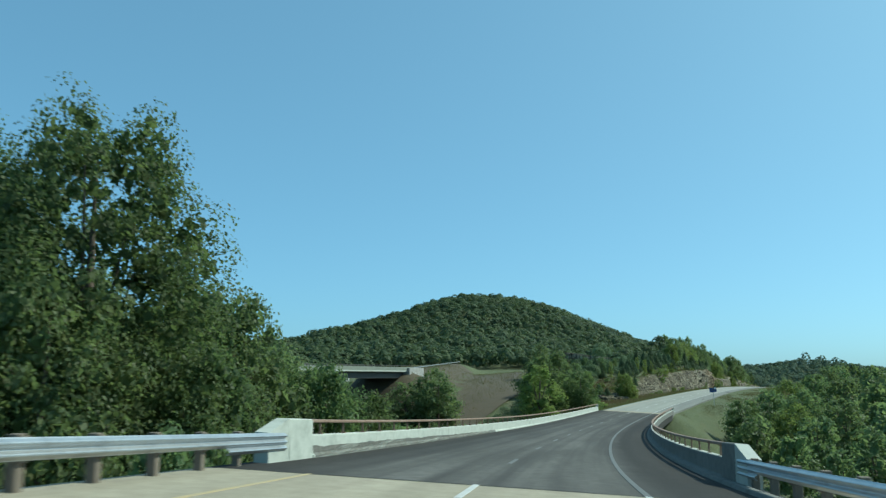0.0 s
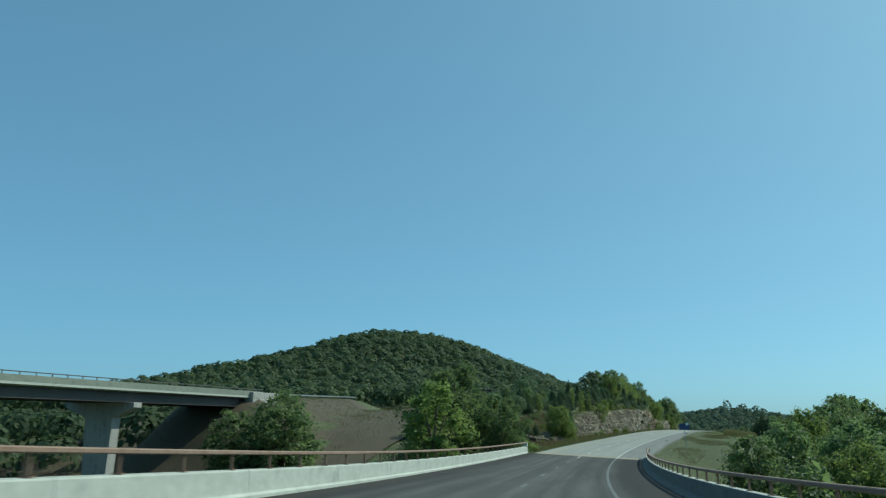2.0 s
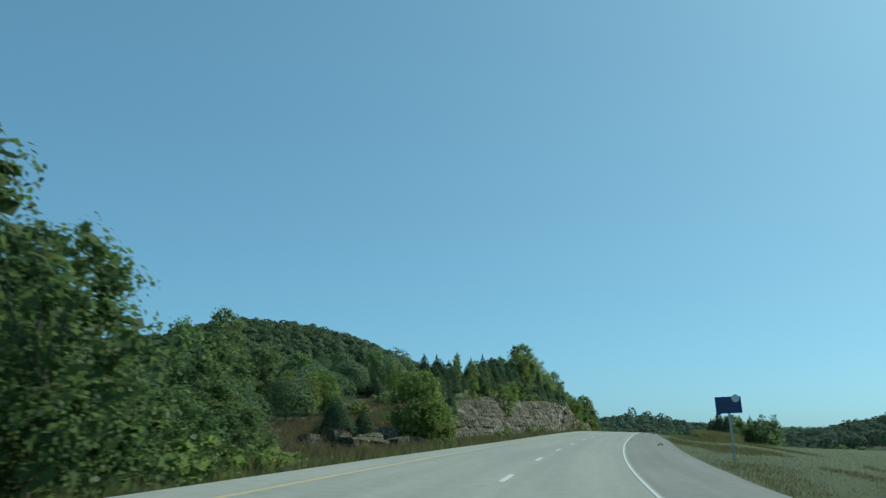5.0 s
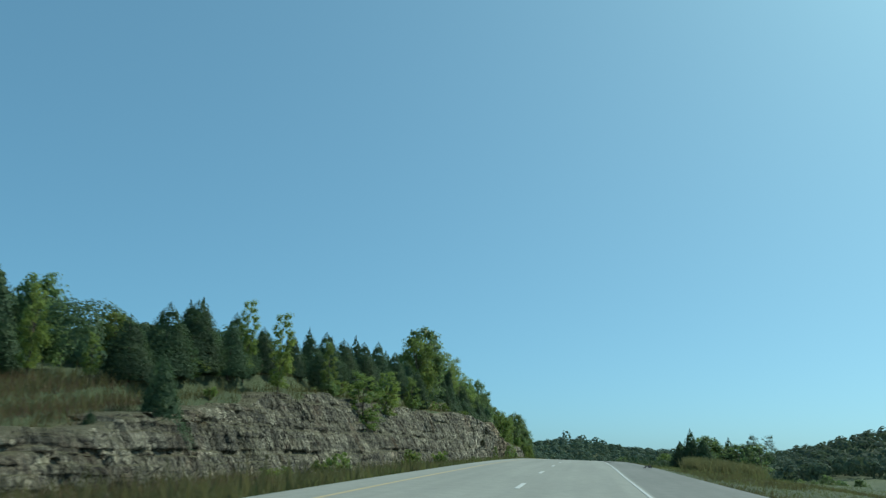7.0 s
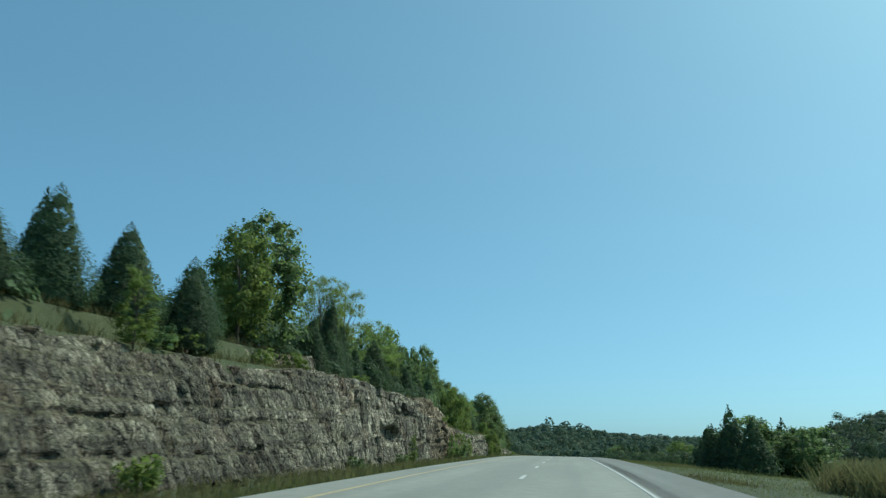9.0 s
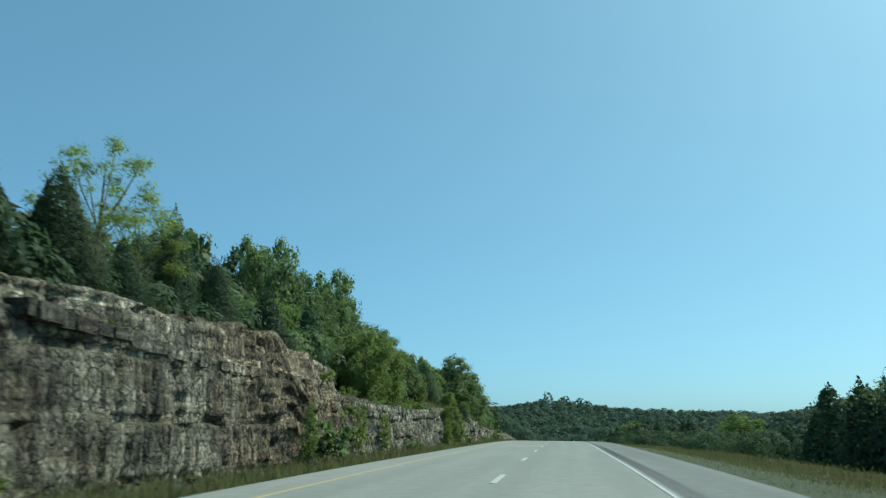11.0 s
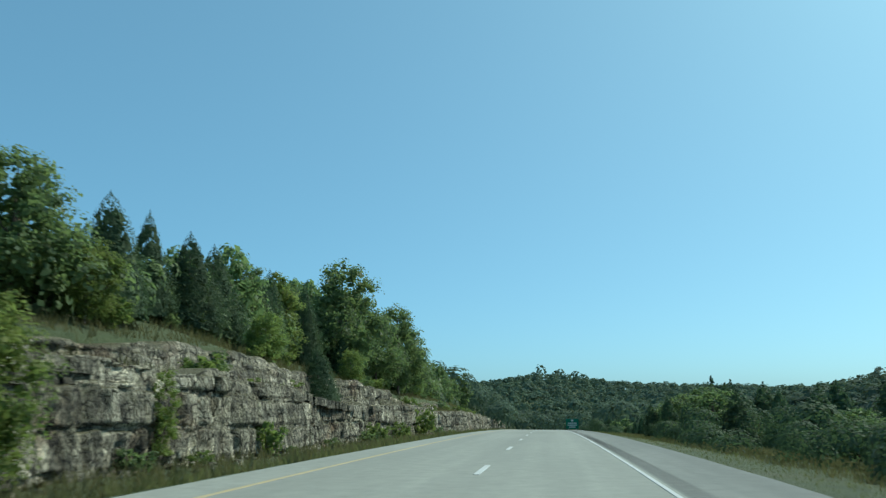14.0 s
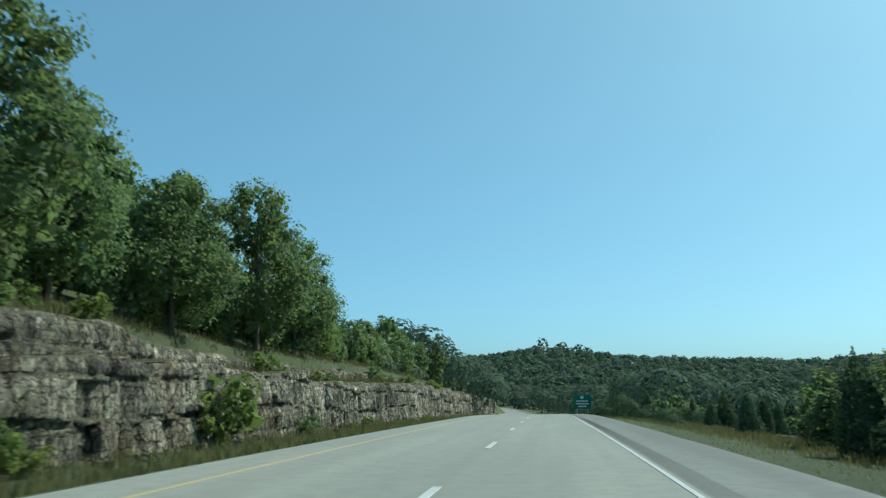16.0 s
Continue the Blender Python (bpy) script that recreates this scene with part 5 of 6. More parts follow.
# left side, along the top of the cutting: kind, x, y, height of the top over the road
for kind, x, y, t, wide in (
        ("cedar", -25, 84, 7.4, 1.5), ("cedar", -25, 87.5, 8.6, 1.5), ("cedar", -25.2, 91, 9.4, 1.45), ("cedar", -24, 94, 8.6, 1.5), ("cedar", -25, 97.5, 9.6, 1.4), ("cedar", -24.5, 101, 8.9, 1.5), ("cedar", -25.5, 104, 9.6, 1.4),
        ("cedar", -24.5, 107.5, 9.7, 1.45), ("cedar", -23.2, 111, 8.7, 1.5), ("cedar", -25, 114, 10.4, 1.4), ("cedar", -25, 118.5, 11.2, 1.35), ("cedar", -24, 121.5, 10.2, 1.4),
        ("cedar", -25, 125, 11.5, 1.3), ("cedar", -24, 129, 10.8, 1.4), ("cedar", -25, 133, 12.2, 1.3), ("cedar", -25, 138, 13.0, 1.25), ("cedar", -24, 143, 12.4, 1.3), ("cedar", -26, 147, 13.0, 1.2), ("cedar", -24, 152, 12.6, 1.2),
        ("young", -22, 109.5, 9.3, 0.9), ("young", -20.5, 124, 8.2, 1.4), ("young", -20.8, 139, 9.0, 1.5), ("young", -19.9, 113, 7.2, 1.4),
        ("bright", -24, 159, 17.0, 0.9), ("broad", -24.5, 164, 19.6, 0.85), ("locust", -24, 180, 17.2, 1.0), ("cedar", -21.6, 146, 10.5, 1.3), ("cedar", -22.5, 177, 14.4, 1.1), ("cedar", -23.5, 184, 13.4, 1.2),
        ("locust", -24, 188, 18.2, 0.85), ("locust", -24, 201.5, 16.2, 1.2), ("locust", -23.5, 205.5, 14.2, 1.0), ("broad", -26.5, 192, 15.0, 1.0), ("cedar", -22.5, 196, 12.8, 1.25), ("cedar", -22, 201, 10.5, 1.2),
        ("cedar", -22, 171, 11.8, 1.1), ("cedar", -21.6, 175, 11.2, 1.2), ("cedar", -22.3, 180, 11.3, 1.2), ("cedar", -22, 186, 10.8, 1.2), ("cedar", -22, 191, 10.6, 1.2), ("cedar", -23, 208, 14.4, 0.9), ("cedar", -21.5, 211, 11.8, 1.25),
        ("cedar", -24, 217, 12.4, 1.2), ("broad", -24.5, 223, 11.8, 1.0), ("cedar", -24, 229, 12.2, 1.1), ("tall", -24.5, 234, 12.6, 1.1), ("cedar", -21.5, 221, 11.5, 1.3), ("cedar", -21.5, 230, 12, 1.3), ("broad", -24, 238, 13.4, 0.9),
        ("broad", -24.5, 242, 15.2, 0.8), ("broad", -24, 248, 16.9, 0.75), ("broad", -24.5, 254, 15.6, 0.75), ("bright", -19.8, 243, 11.5, 1.1), ("bright", -19.5, 250, 10.5, 1.1), ("broad", -24, 261, 14.4, 0.85), ("broad", -23, 271, 14.7, 0.9),
        ("tall", -25, 280, 13.5, 1.1), ("broad", -23, 287, 13.4, 1.0), ("cedar", -22, 294, 12.8, 1.0), ("cedar", -22.5, 300, 13, 1.0), ("cedar", -21.5, 304, 12.4, 1.1), ("cedar", -22, 309, 12.6, 1.1), ("broad", -22.8, 314, 14.0, 0.8), ("cedar", -22, 319, 12.4, 1.1), ("tall", -23, 325, 13.9, 1.0),
        ("cedar", -22, 331, 13.4, 1.0), ("tall", -23.2, 327, 13.4, 1.2), ("cedar", -22.6, 322, 13.2, 1.1), ("broad", -22.4, 316.5, 12.6, 0.8), ("bright", -22.6, 305, 12.0, 0.8), ("cedar", -18.2, 316, 6.8, 1.2), ("broad", -22, 341, 17.6, 0.8), ("broad", -23.5, 349, 16.0, 0.9), ("broad", -22, 359, 14.2, 0.9), ("broad", -21.5, 372, 17.2, 0.8), ("broad", -22.5, 384, 15.4, 0.9),
        ("tall", -23, 393, 12.8, 1.0), ("broad", -24, 400, 9.8, 1.0), ("broad", -24, 410, 10.3, 1.0), ("broad", -24.5, 420, 11.3, 1.0), ("broad", -24, 434, 13.3, 0.9), ("broad", -25, 448, 13.3, 0.9), ("broad", -25, 464, 12.3, 0.9), ("broad", -25, 479, 14.8, 0.85), ("cedar", -21, 338, 9, 1.2), ("bright", -20, 308, 8.5, 1.0), ("bright", -21, 290, 9.5, 1.0), ("bright", -20, 333, 8.2, 1.0)):
    if 258 < y < 299 and t > 9.0:
        x, t = x - 1.7, t * 1.06
    if y > 299 and t > 8.6:
        x, t = x - (2.4 if y < 338 else 1.1), t * (1.08 if y < 338 else 1.06)
    plant(kind, x, y, zr(y) + t + (1.2 if y > 335 else 0.4), wide * (1.18 if y > 268 or (kind == "cedar" and y < 160) else 1.05))
# trees up the slope behind the cutting: kind, x, y, top height, width
for kind, x, y, t, wide in (("broad", -37, 253, 26.2, 0.6), ("broad", -34, 256.5, 26.6, 0.6), ("broad", -29.5, 257, 22.6, 0.65), ("broad", -33, 247, 23.8, 0.65), ("broad", -29, 245, 21.0, 0.7), ("broad", -27.4, 260, 22.9, 0.62), ("broad", -36, 262, 22.0, 0.65), ("broad", -31, 265, 19.6, 0.7), ("broad", -41, 249, 25.8, 0.6), ("broad", -45, 253, 27.0, 0.6), ("cedar", -36, 239, 21.5, 0.9),
                            ("tall", -25.5, 278, 16.7, 0.9), ("broad", -28.8, 272, 17.0, 0.8), ("cedar", -28.8, 315, 15.6, 0.9), ("broad", -31.5, 326.5, 15.7, 0.9), ("broad", -29, 338, 16.0, 0.9), ("broad", -27.5, 352, 16.4, 0.9), ("broad", -34.4, 365.5, 20.6, 0.7), ("broad", -30, 372, 18.0, 0.8),
                            ("broad", -47, 376, 24.0, 0.65), ("broad", -41, 381, 22.4, 0.65), ("broad", -45, 387, 24.0, 0.65), ("broad", -37, 389, 20.0, 0.7), ("broad", -48.7, 396, 24.8, 0.65), ("broad", -42, 401, 21.0, 0.7), ("broad", -52, 403, 23.0, 0.7), ("locust", -25, 185, 21.0, 0.8),
                            ("cedar", -26, 94, 12.0, 1.2), ("young", -23.9, 96.3, 12.5, 0.85), ("young", -21.7, 97, 11.7, 0.85), ("young", -28, 80, 10.2, 0.85), ("young", -26, 82, 8.0, 1.0), ("cedar", -28.6, 98, 12.6, 1.25), ("cedar", -32.7, 134.5, 16.5, 1.0), ("cedar", -30, 135.4, 15.5, 1.0), ("cedar", -29, 143, 16.8, 1.0)):
    plant(kind, x, y, t, wide)
for i in range(64):
    y = 90 + 400 * rt.random()
    if y < 160:
        plant("cedar", rt.uniform(-31, -25), y, zr(y) + rt.uniform(8.0, 9.8), 1.25)
    else:
        lim = lerp_table([(150, 10), (210, 11), (240, 13.5), (260, 12), (300, 11), (345, 12.5), (390, 11), (410, 7.5), (500, 7)], y)
        plant(rt.choice(("broad", "tall", "cedar", "broad", "cedar")), rt.uniform(-31, -23.0), y, zr(y) + lim * rt.uniform(0.72, 1.05), 1.1)
for i in range(26):
    y = 405 + i * 3.4
    plant(rt.choice(("broad", "tall", "shrub")), rt.uniform(-29, -24), y, zr(y) + rt.uniform(6, 9.5))
# growth on and below the ledges
for kind, x, y, t in (("bright", -15.0, 272, 4.9), ("young", -14.8, 269, 3.2), ("young", -15.2, 223, 3.3), ("shrub", -18.6, 223.5, 6.4), ("shrub", -17.6, 222, 4.2), ("young", -14.6, 179, 2.2),
                      ("shrub", -14.8, 322, 1.2), ("shrub", -14.8, 332, 1.3), ("shrub", -15, 214, 2.0), ("young", -15.2, 211, 3.0), ("shrub", -16.4, 118, 1.0), ("shrub", -16.2, 132, 0.9), ("young", -15.2, 232, 2.8),
                      ("shrub", -15.4, 349, 3.0), ("shrub", -15, 361, 0.6), ("shrub", -15.2, 296, 1.4), ("shrub", -16.2, 94, 0.8), ("young", -15.4, 284, 3.4)):
    plant(kind, x, y, zr(y) + t)
for i in range(120):
    y = rt.uniform(62, 470)
    x = lerp_table(CLIFF_X, y) - rt.choice((1.6, 2.5, 3.5, 6.0, 7.0)) - (2.5 if y < 160 else 0.6)
    plant("shrub", x, y, ground_z(x, y) + rt.uniform(0.5, 1.9), 1.2)
for i in range(30):
    y = rt.uniform(85, 420)
    x = lerp_table(CLIFF_X, y) + rt.uniform(0.3, 1.3)
    plant("shrub", x, y, ground_z(x, y) + rt.uniform(0.4, 1.1), 1.3)

# left side between the bridge and the cutting: kind, x, y, top height
for kind, x, y, t, wide in (("bright", -18.3, 57.5, 7.2, 1.35), ("bright", -19.4, 62, 5.6, 1.3), ("bright", -17.2, 60, 4.4, 1.4), ("young", -31.4, 56.8, 7.3, 1.5), ("young", -29.9, 58.7, 7.2, 1.4), ("bright", -30.8, 65, 8.0, 1.2), ("cedar", -23.5, 49.3, 4.4, 1.9), ("cedar", -22, 52, 3.4, 1.8), ("cedar", -21.3, 75, 3.6, 1.6), ("young", -20.8, 96, 4.6, 1.2), ("cedar", -20.8, 80, 6.6, 1.4),
                            ("broad", -47.2, 73, 16.4, 0.9), ("broad", -44, 66, 10, 1.1), ("bright", -37, 52, 5.4, 1.5), ("broad", -21, 24, 4.6, 1.2), ("broad", -24, 28.5, 8.3, 1.1), ("broad", -17, 20, 2.6, 1.3), ("broad", -38, 57, 9.6, 1.1), ("broad", -34, 48, 7.0, 1.2), ("broad", -23.2, 6, 12.7, 1.0), ("tall", -25.5, 10, 11.6, 1.2), ("tall", -20.5, -7, 9.4, 1.2), ("broad", -28, 17, 10.2, 1.0),
                            ("broad", -14.8, 4.4, 8.0, 1.0), ("broad", -16.5, 13, 3.6, 1.3), ("broad", -37, 38, 8.0, 1.2), ("cedar", -31, 82, 9, 1.4), ("cedar", -33.4, 84, 12.2, 1.15), ("tall", -31, 92, 11, 1.3), ("cedar", -26.5, 95.5, 11.4, 1.3), ("broad", -27, 33, 6.6, 1.2), ("broad", -31, 28, 7.6, 1.2)):
    plant(kind, x, y, t, wide)
for i in range(16):
    plant("shrub", rt.uniform(-24, -12.5), rt.uniform(8, 60), 0.4 + rt.random() * 1.1, 1.2)
for i in range(12):
    plant("broad", rt.uniform(-41, -31), rt.uniform(58, 110), rt.uniform(9, 13))

# wood left of the bridge
for kind, x, y, t, wide in (("giant", -5.6, -127.4, 22.8, 0.95), ("giant", -17, -130, 22.8, 0.92), ("grand", -1, -134, 12, 0.85), ("grand", -6.9, -113.2, 13.2, 0.72), ("grand", 2, -126, 8.5, 0.8), ("grand", -12, -115, 12, 0.8), ("grand", -18, -105.5, 14.6, 0.8), ("grand", -10, -113.5, 10.4, 0.95), ("grand", -11, -107, 9.6, 0.95), ("grand", -14, -120, 13, 0.8),
                            ("grand", -15, -110, 12.5, 0.8), ("grand", -8, -102.6, 8.0, 0.95), ("grand", -25, -112, 16, 0.9), ("broad", 9, -135, 4.8, 0.6), ("broad", 7, -131, 4.0, 0.6), ("broad", 5, -122, 3.5, 0.6), ("broad", -13, -98, 3.5, 1.1), ("broad", -20, -95, 3.0, 1.1),
                            ("broad", -16, -88, 1.5, 1.2), ("broad", -23, -84, 1.8, 1.2), ("broad", -13, -80, 0.5, 1.2), ("broad", -30, -66, 1.0, 1.2), ("broad", -20, -64, 0.2, 1.2), ("broad", -49.5, 4, 8.6, 1.15), ("broad", -46, 0, 6.4, 1.15), ("broad", -53, -2, 5.6, 1.15)):
    plant(kind, x, y, t, wide)
for i in range(26):
    plant(rt.choice(("broad", "bright")), rt.uniform(-58, -14), rt.uniform(-80, -8), rt.uniform(-5.0, -2.5), 1.3)

# right side: valley below the bridge, then the field's edge
for kind, x, y, t in (("broad", 17.5, 0, 3.0), ("broad", 21, 9, 4.6), ("bright", 24.5, 20, 6.2), ("broad", 28, 38, 7.6), ("broad", 33, 62, 9.4), ("broad", 37, 82, 10), ("broad", 42, 103, 10), ("broad", 27, -2, 4.6), ("broad", 34, 14, 7.0), ("bright", 40, 34, 9.0), ("broad", 47, 60, 10.5), ("broad", 52, 84, 11), ("broad", 58, 110, 11),
                      ("tall", 31, 52, 9.4), ("bright", 26, -14, 2.4), ("broad", 34, -10, 3.6), ("broad", 42, 4, 6.4), ("broad", 50, 24, 9.0), ("bright", 21, -24, 0.6), ("broad", 30, -28, 1.0), ("broad", 40, -30, 2.6), ("broad", 27, -44, -1.0), ("broad", 37, -48, 0.2), ("broad", 48, -44, 2.2), ("bright", 33, -62, -1.2), ("broad", 45, -66, 0.6),
                      ("cedar", 22, 219, 8.4), ("broad", 25, 224, 7.6), ("cedar", 20.5, 222, 6.0), ("cedar", 23.5, 215, 6.6), ("cedar", 28, 227, 7.0), ("cedar", 31, 229, 7.0), ("broad", 33, 226, 6.4), ("pine", 31.8, 203, 7.2), ("cedar", 21, 234, 6.2), ("broad", 24, 236, 5.4), ("cedar", 26, 243, 5.0), ("cedar", 29, 240, 5.2), ("broad", 36, 233, 6.0),
                      ("bright", 22.6, 272, 4.4), ("broad", 20.5, 262, 2.2), ("cedar", 24, 258, 2.8), ("cedar", 22, 250, 3.2), ("broad", 20, 283, 2.2), ("cedar", 18.5, 293, 2.3), ("broad", 17, 302, 2.0), ("cedar", 13.4, 316, 2.9), ("cedar", 15.5, 311, 2.2), ("broad", 13.6, 324, 3.4), ("cedar", 15.6, 336, 4.4), ("cedar", 15.2, 329, 3.6), ("cedar", 18, 321, 3.0),
                      ("cedar", 10.8, 343, 2.0), ("cedar", 11.6, 336, 2.6), ("broad", 13.7, 343, 3.0), ("broad", 14.8, 333, 3.6), ("broad", 12.6, 350, 1.4), ("cedar", 17, 338, 3.4), ("cedar", 16, 326, 3.8), ("cedar", 19, 330, 3.6), ("cedar", 20, 318, 3.2), ("cedar", 22, 308, 3.6), ("cedar", 18.2, 344, 3.8), ("cedar", 23, 322, 3.6), ("cedar", 12, 329, 2.2)):
    plant(kind, x, y, t, 1.6 if y > 210 and kind != "pine" else 1.1)
for i in range(84):
    y = rt.uniform(285, 470)
    x = rt.uniform(17, 30)
    if y > 340:
        x = rt.uniform(10.5, 24)
    plant(rt.choice(("cedar", "cedar", "shrub", "cedar")), x, y, ground_z(x, y) + rt.uniform(1.8, 3.4), 1.3, 1)
for i in range(24):
    x, y = rt.uniform(38, 80), rt.uniform(255, 430)
    plant("broad", x, y, ground_z(x, y) + rt.uniform(4, 7), 1.2)


# trees beside the bridge that hide the far pier from the approach
for x, y, t, wide in ((-2.8, -107.2, 7.7, 0.85), (-2.6, -102.3, 5.4, 0.95), (-6.2, -109, 7.2, 0.85)):
    plant("grand", x, y, t, wide, 0)


# ---- woods too far off to count ----
def woods(name, spots, leaves, size, material, label):
    """One mesh of rounded, lumpy leaf crowns at (x, y, radius, height)."""
    rng = np.random.default_rng(len(spots))
    vs = []
    for x, y, rad, tall in spots:
        z = ground_z(x, y) + tall - rad
        d = rng.normal(size=(leaves, 3))
        d /= np.linalg.norm(d, axis=1)[:, None]
        d[:, 2] = np.where(d[:, 2] < -0.35, -d[:, 2], d[:, 2])
        bumps = rng.normal(size=(6, 3))
        bumps /= np.linalg.norm(bumps, axis=1)[:, None]
        lump = 0.74 + 0.3 * np.clip((d @ bumps.T).max(axis=1), 0, 1) ** 2 + rng.normal(size=leaves) * 0.05
        c = np.array((x, y, z)) + d * (lump * rad)[:, None] * np.array((1, 1, rng.uniform(0.85, 1.15)))
        nrm = d + rng.normal(size=(leaves, 3)) * 0.17 + np.array((0, 0, 0.2))
        nrm /= np.linalg.norm(nrm, axis=1)[:, None]
        a = np.cross(nrm, rng.normal(size=(leaves, 3)))
        a /= np.linalg.norm(a, axis=1)[:, None]
        b = np.cross(nrm, a)
        s = (size * rad * (0.7 + 0.6 * rng.random(leaves)))[:, None]
        v = np.stack([c - a * s * 0.55, c + b * s * 0.42, c + a * s * 0.55, c - b * s * 0.42], axis=1)
        vs.append(v.reshape(-1, 3))
    v = np.concatenate(vs)
    ob = new(name, quads_mesh(name, v, np.arange(len(v)).reshape(-1, 4), material))
    return tagged(ob, label, "woodland", kind="stuff")


LEAF_WOODS = leaf_material("distant_wood_foliage", (0.072, 0.112, 0.06), (0.085, 0.128, 0.066), (0.115, 0.16, 0.074), 0.7, 0.35, 0.05, (0.13, 0.2, 0.08))
# far foliage, paler and bluer: the haze of distance is put into its colour
LEAF_HAZED = leaf_material("hazed_wood_foliage", (0.078, 0.112, 0.08), (0.088, 0.122, 0.086), (0.102, 0.138, 0.088), 0.9, 0.3, 0.02, (0.12, 0.17, 0.09))
rw = random.Random(9)


def scatter(x0, x1, y0, y1, gap, keep, rad=(3.2, 4.8), tall=(8, 12)):
    out = []
    y = y0
    while y < y1:
        x = x0
        while x < x1:
            px, py = x + rw.uniform(-0.45, 0.45) * gap, y + rw.uniform(-0.45, 0.45) * gap
            if keep(px, py):
                out.append((px, py, rw.uniform(*rad), rw.uniform(*tall)))
            x += gap
        y += gap
    return out


woods("hill_wood", scatter(-520, -52, 150, 640, 7.4, lambda x, y: hill(x, y) > 5 and y < 585 and not (-84 < x < -50 and y < 192), (3.6, 5.4)), 72, 0.41, LEAF_WOODS, "dense green broadleaf wood over the rounded hill")
SILHOUETTE = [(90, 7.8), (118, 9.4), (150, 11), (165, 14), (200, 13), (222, 11), (240, 13), (262, 13.5), (285, 11.5), (300, 11.5), (341, 14), (375, 13), (390, 11.5), (412, 9.5), (480, 12), (640, 7.5)]
RISE = [(195, 0.0), (245, 0.62), (262, 0.58), (285, 0.3), (340, 0.25), (362, 0.5), (385, 0.72), (405, 0.7), (440, 0.4), (480, 0.2)]


def crown_top(x, y):
    # the wood climbs away from the cutting
    return zr(min(y, 690)) + lerp_table(SILHOUETTE, y) * rw.uniform(0.8, 1.0) + lerp_table(RISE, y) * max(0.0, -x - 26)


behind = [(x, y, rad, crown_top(x, y) - ground_z(x, y)) for x, y, rad, h in scatter(-46, -26.5, 92, 600, 4.6, lambda x, y: True, (2.4, 3.4))]
SLOPE = behind + scatter(-64, -46, 95, 640, 6.5, lambda x, y: y > 192 or x > -49, (2.8, 4.0), (7, 10))
woods("slope_wood", [q for q in SLOPE if q[1] < 175], 480, 0.14, LEAF_WOODS, "green wood rising behind the young trees")
woods("slope_wood", [q for q in SLOPE if q[1] >= 175], 105, 0.32, LEAF_WOODS, "green wood rising behind the rock cutting")
VALLEY = scatter(-170, 0, 480, 1010, 9, lambda x, y: x < spline(LINE, min(y, 900))[0] - (8 if y < 600 else 6), (3.6, 5.4)) + scatter(-120, 150, 430, 1010, 9, lambda x, y: x > spline(LINE, min(y, 900))[0] + (11 if y < 560 else 7), (3.4, 5.0), (5, 9))
woods("valley_wood", [q for q in VALLEY if q[1] < 600], 220, 0.187, LEAF_HAZED, "dark green woods on the near valley floor")
woods("valley_wood", [q for q in VALLEY if q[1] >= 600], 50, 0.44, LEAF_HAZED, "dark green woods on the valley floor")
woods("ridge_wood", [(-24, 1335, 7, 15), (-13, 1338, 8, 21), (6, 1335, 7, 17), (10, 1340, 8, 17), (32, 1335, 8, 17), (42, 1338, 8, 15)] + scatter(-520, 620, 1040, 1360, 12, lambda x, y: True, (5.0, 8.0), (7, 13)), 40, 0.47, LEAF_HAZED, "dark wooded ridge on the skyline")
woods("right_hill_wood", scatter(90, 560, 330, 1000, 12, lambda x, y: hill(x, y) > 1.5 or y > 420, (4.2, 6.4), (6, 10)), 50, 0.41, LEAF_HAZED, "wooded hills beyond the field")


def ragged(x, y, cut):
    return noise.noise((x * 0.022, y * 0.022, 5.5)) > cut


LEFT_GULLY = [(x, y, q, min(h, 5.5 - ground_z(x, y))) for x, y, q, h in scatter(-190, -76, -210, 40, 8, lambda x, y: ragged(x, y, -0.12 + 0.006 * max(0, -130 - y) + 0.006 * max(0, -130 - x)), (3.6, 5.0), (7, 11))]
RIGHT_GULLY = scatter(40, 210, -230, 110, 8, lambda x, y: x > 62 - 0.9 * min(0, y + 60) and ragged(x, y, -0.15 + 0.006 * max(0, x - 150) + 0.006 * max(0, y - 40)), (3.6, 5.0), (7, 11))
woods("gully_wood", LEFT_GULLY, 120, 0.3, LEAF_CEDAR, "dark green wood filling the gully under the overpass")
woods("gully_wood", RIGHT_GULLY, 100, 0.33, LEAF_WOODS, "green wood filling the gully beside the bridge")

woods("thicket", scatter(-40, -30, 34, 96, 4.2, lambda x, y: True, (1.8, 2.8), (2.5, 5)) + scatter(-37, -31, 4, 44, 3.8, lambda x, y: True, (1.4, 2.1), (1.6, 3.0)) + scatter(-31, -19, 4, 22, 3.6, lambda x, y: True, (1.2, 1.9), (1.4, 2.8)), 850, 0.098, LEAF_WOODS, "dense green thicket under the roadside trees")

BELT = []
for i in range(300):
    y = rw.uniform(236, 480)
    lat = rw.uniform(9.5, 17) + 2.5 * max(0.0, (290 - y) / 54)
    swell = noise.noise((y * 0.055, lat * 0.16, 2.7))
    if swell > -0.14:
        BELT.append((spline(LINE, y)[0] + lat, y, rw.uniform(0.7, 1.6) + 0.8 * max(0.0, swell), (rw.uniform(0.6, 1.5) + 0.09 * (lat - 9)) * (1 + (0.5 if y < 275 else 2.2) * max(0.0, swell))))
woods("verge_thicket", BELT, 420, 0.115, LEAF_CEDAR, "dark green brush along the edge of the outer verge")

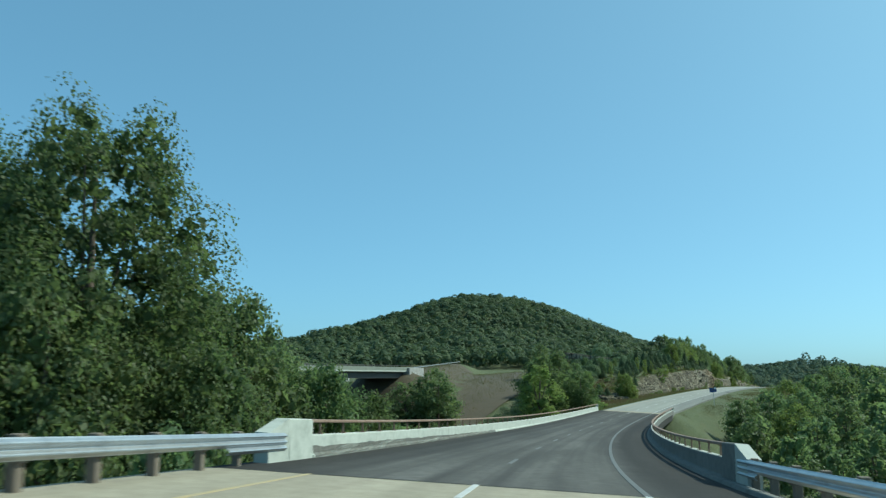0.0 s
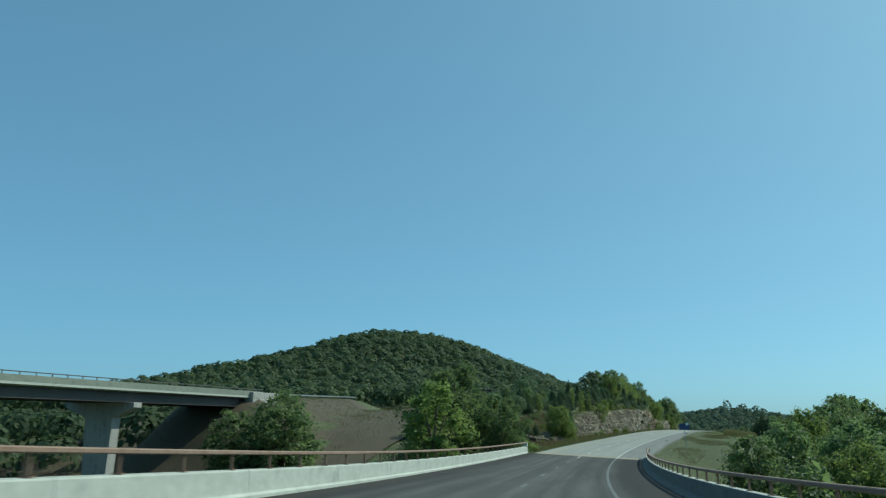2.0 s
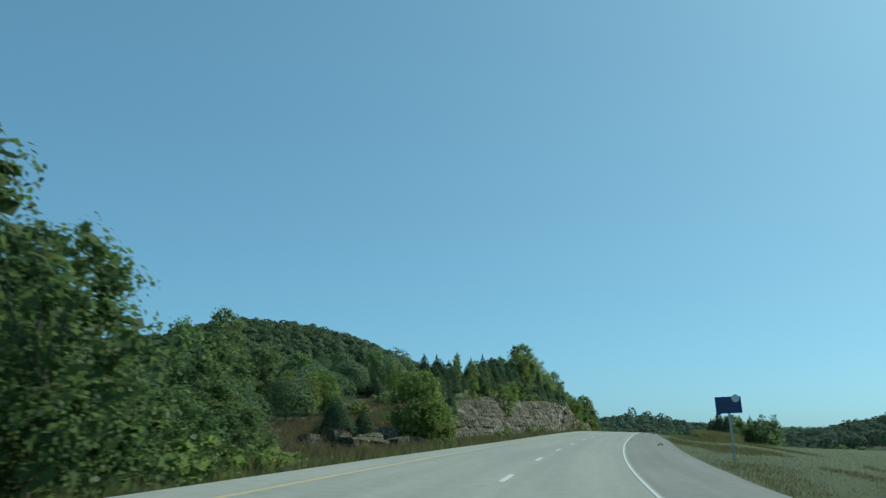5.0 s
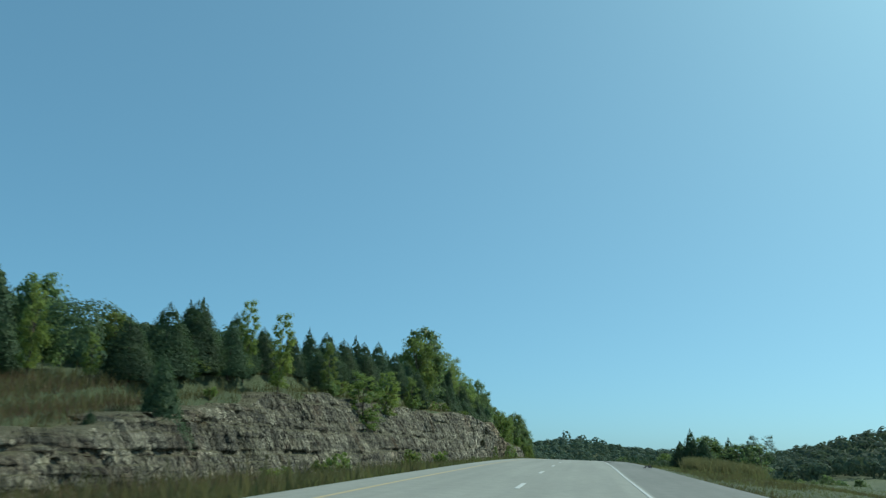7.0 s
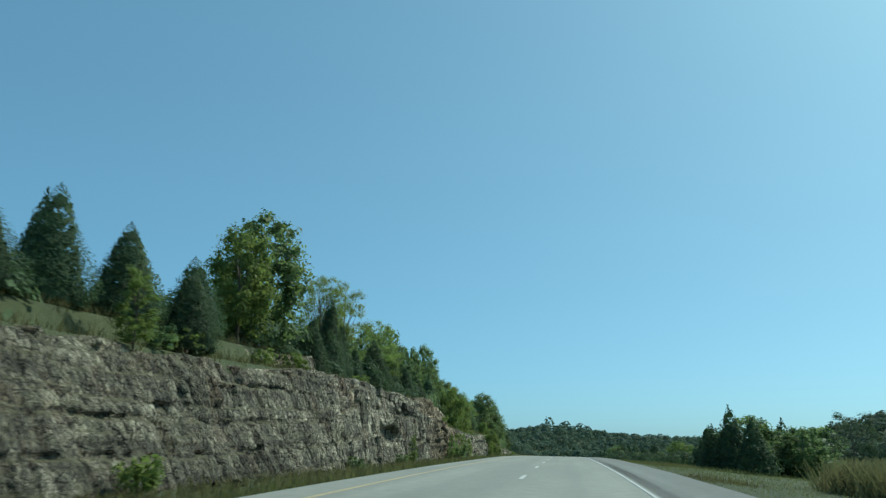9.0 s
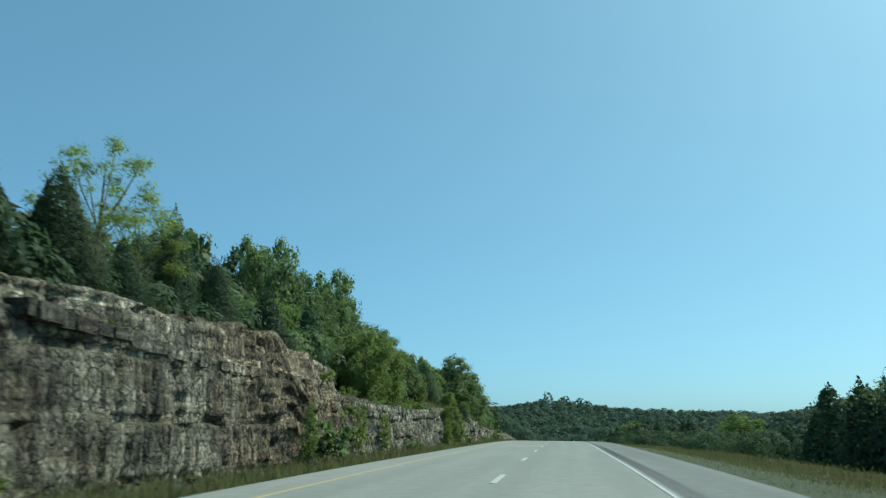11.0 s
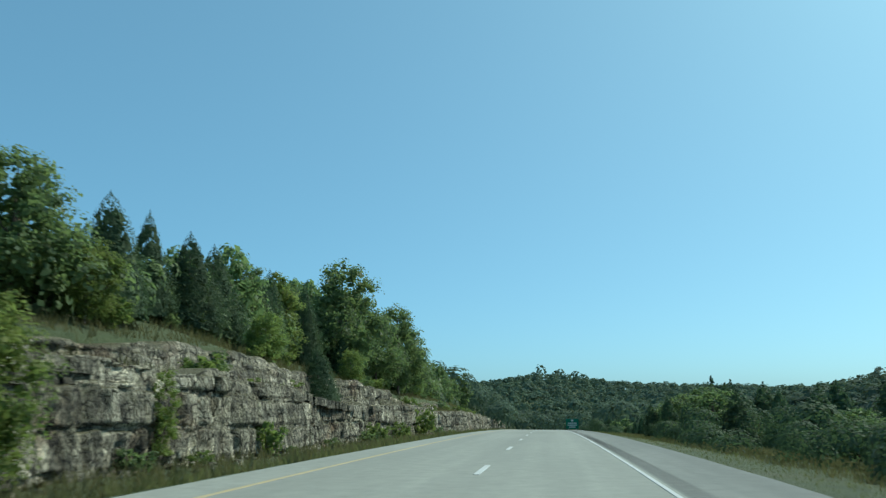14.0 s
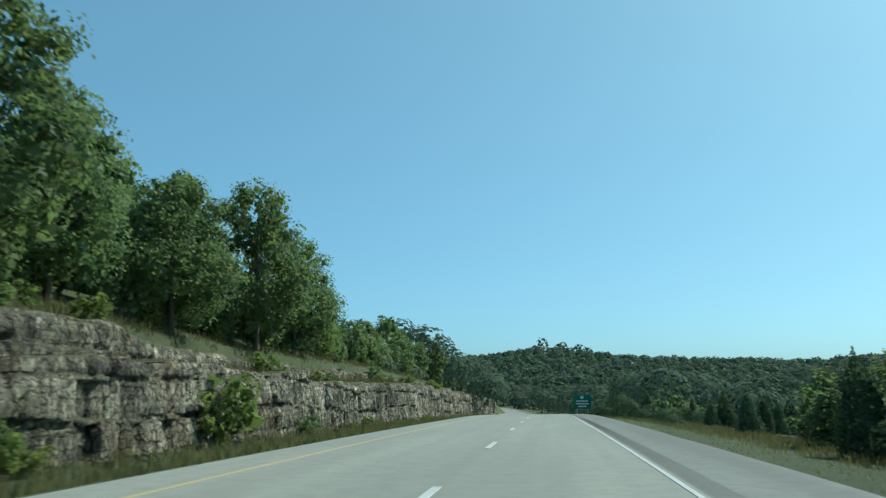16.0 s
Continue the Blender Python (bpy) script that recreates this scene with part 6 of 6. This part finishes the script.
BRUSH = [(lerp_table(CLIFF_X, y) - (rw.uniform(8.0, 11.0) if y > 292 else rw.uniform(6.8, 10.0) if y > 252 else rw.uniform(4.2, 9)), y, rw.uniform(1.1, 2.0), rw.uniform(1.4, 3.0) if y < 216 else rw.uniform(2.2, 4.6)) for y in [160 + 1.05 * i for i in range(260)]]
woods("ledge_thicket", [q for q in BRUSH if q[1] < 216], 150, 0.2, LEAF_CEDAR, "dense dark brush along the top of the cutting")
woods("ledge_thicket", [q for q in BRUSH if q[1] >= 216], 150, 0.2, LEAF_BROAD, "dense green brush along the top of the cutting")

# take away the kinds that were never planted
for (kind, i), unused in FRESH.items():
    if unused:
        src = KINDS[kind][i]
        for ob in list(src.children):
            bpy.data.objects.remove(ob)
        bpy.data.objects.remove(src)


# ---- verge grass ----
def grass(name, spots, blades, tall, spread, material, label):
    """Tufts of bent blades at (x, y, scale), as one mesh."""
    rng = np.random.default_rng(len(spots))
    s = np.array(spots)
    n = len(s) * blades
    b = np.repeat(s, blades, axis=0)
    root = b.copy()
    root[:, :2] += rng.normal(size=(n, 2)) * spread
    h = tall * b[:, 3] * (0.5 + 0.8 * rng.random(n))
    a = rng.random(n) * 6.283
    side = np.stack([np.cos(a), np.sin(a), np.zeros(n)], 1) * (0.012 + 0.02 * rng.random(n))[:, None] * (tall / 0.4) ** 0.3
    lean = rng.normal(size=(n, 3)) * 0.3 * h[:, None]
    lean[:, 2] = h
    v = np.empty((n, 4, 3))
    p = root[:, :3]
    v[:, 0], v[:, 1] = p - side, p + side
    v[:, 2], v[:, 3] = p + lean + side * 0.25, p + lean - side * 0.25
    ob = new(name, quads_mesh(name, v.reshape(-1, 3), np.arange(n * 4).reshape(-1, 4), material))
    return tagged(ob, label, "grass", kind="stuff")


rg = random.Random(21)


def verge(lat0, lat1, y0, y1, count, size=(0.6, 1.2), inner=1.0):
    out = []
    for i in range(count):
        y = rg.uniform(y0, y1)
        lat = lat0 + (lat1 - lat0) * rg.random() ** inner
        x = spline(LINE, y)[0] + lat
        out.append((x, y, land(lat, y) - 0.03, rg.uniform(*size)))
    return out


grass("ditch_grass", verge(-8.2, -15.5, 60, 420, 7000), 4, 0.5, 0.16, GRASS_DRY, "tall dry grass in the ditch below the cutting")
grass("median_grass", verge(-6.95, -11, -5, 420, 5500), 4, 0.3, 0.14, GRASS_GREEN, "green grass along the inner edge of the road")
grass("roadside_grass", verge(4.7, 13, -5, 420, 15000, (0.5, 1.1), 1.3), 4, 0.10, 1.6, GRASS_GREEN, "green grass along the outer shoulder")
grass("verge_grass", verge(8.2, 13, 190, 420, 9000, (0.5, 1.2), 0.6), 4, 0.3, 0.25, GRASS_DRY, "tall dry grass at the foot of the roadside brush")
grass("field_grass", verge(7, 30, 0, 300, 9000), 4, 0.14, 1.8, GRASS_GREEN, "dry grass in the roadside field")
grass("ledge_grass", [(x, y, ground_z(x, y), rg.uniform(0.6, 1.3)) for x, y in ((lerp_table(CLIFF_X, yy) - rg.uniform(2.2, 8), yy) for yy in (rg.uniform(60, 450) for i in range(9000)))], 4, 0.5, 0.2, GRASS_DRY, "dry grass on the ledges of the cutting")
grass("bank_grass", [(x, y, ground_z(x, y), rg.uniform(0.6, 1.3)) for x, y in ((rg.uniform(-30, -9), rg.uniform(5, 85)) for i in range(3500))], 4, 0.6, 0.25, GRASS_DRY, "tall dry grass on the bank")
grass("dead_grass", [(x, y, ground_z(x, y), rg.uniform(0.6, 1.3)) for x, y in ((rg.uniform(-31, -15), rg.uniform(36, 82)) for i in range(6000))], 4, 0.4, 0.3, GRASS_BROWN, "dead brown grass on the bare bank")
patchy = [q for q in verge(5.6, 22, -5, 150, 14000) if noise.noise((q[0] * 0.16, q[1] * 0.05, 8.1)) > 0.08]
grass("field_grass", patchy, 5, 0.2, 0.4, GRASS_DRY, "drier tan patches in the roadside field")
grass("far_bank_grass", [(x, y, ground_z(x, y) + 0.3, rg.uniform(0.6, 1.3)) for x, y in ((rg.uniform(-95, -46), rg.uniform(-4, 110)) for i in range(4500))], 4, 0.5, 0.5, GRASS_DRY, "thin dry grass on the brown bank")
grass("tall_grass", [(x, y, ground_z(x, y), rg.uniform(0.75, 1.1)) for x, y in ((10.8 + 7.0 * rg.random(), rg.gauss(141, 2.2)) for i in range(1500))], 10, 1.25, 0.3, GRASS_TAN, "clump of tall tan grass in the field")
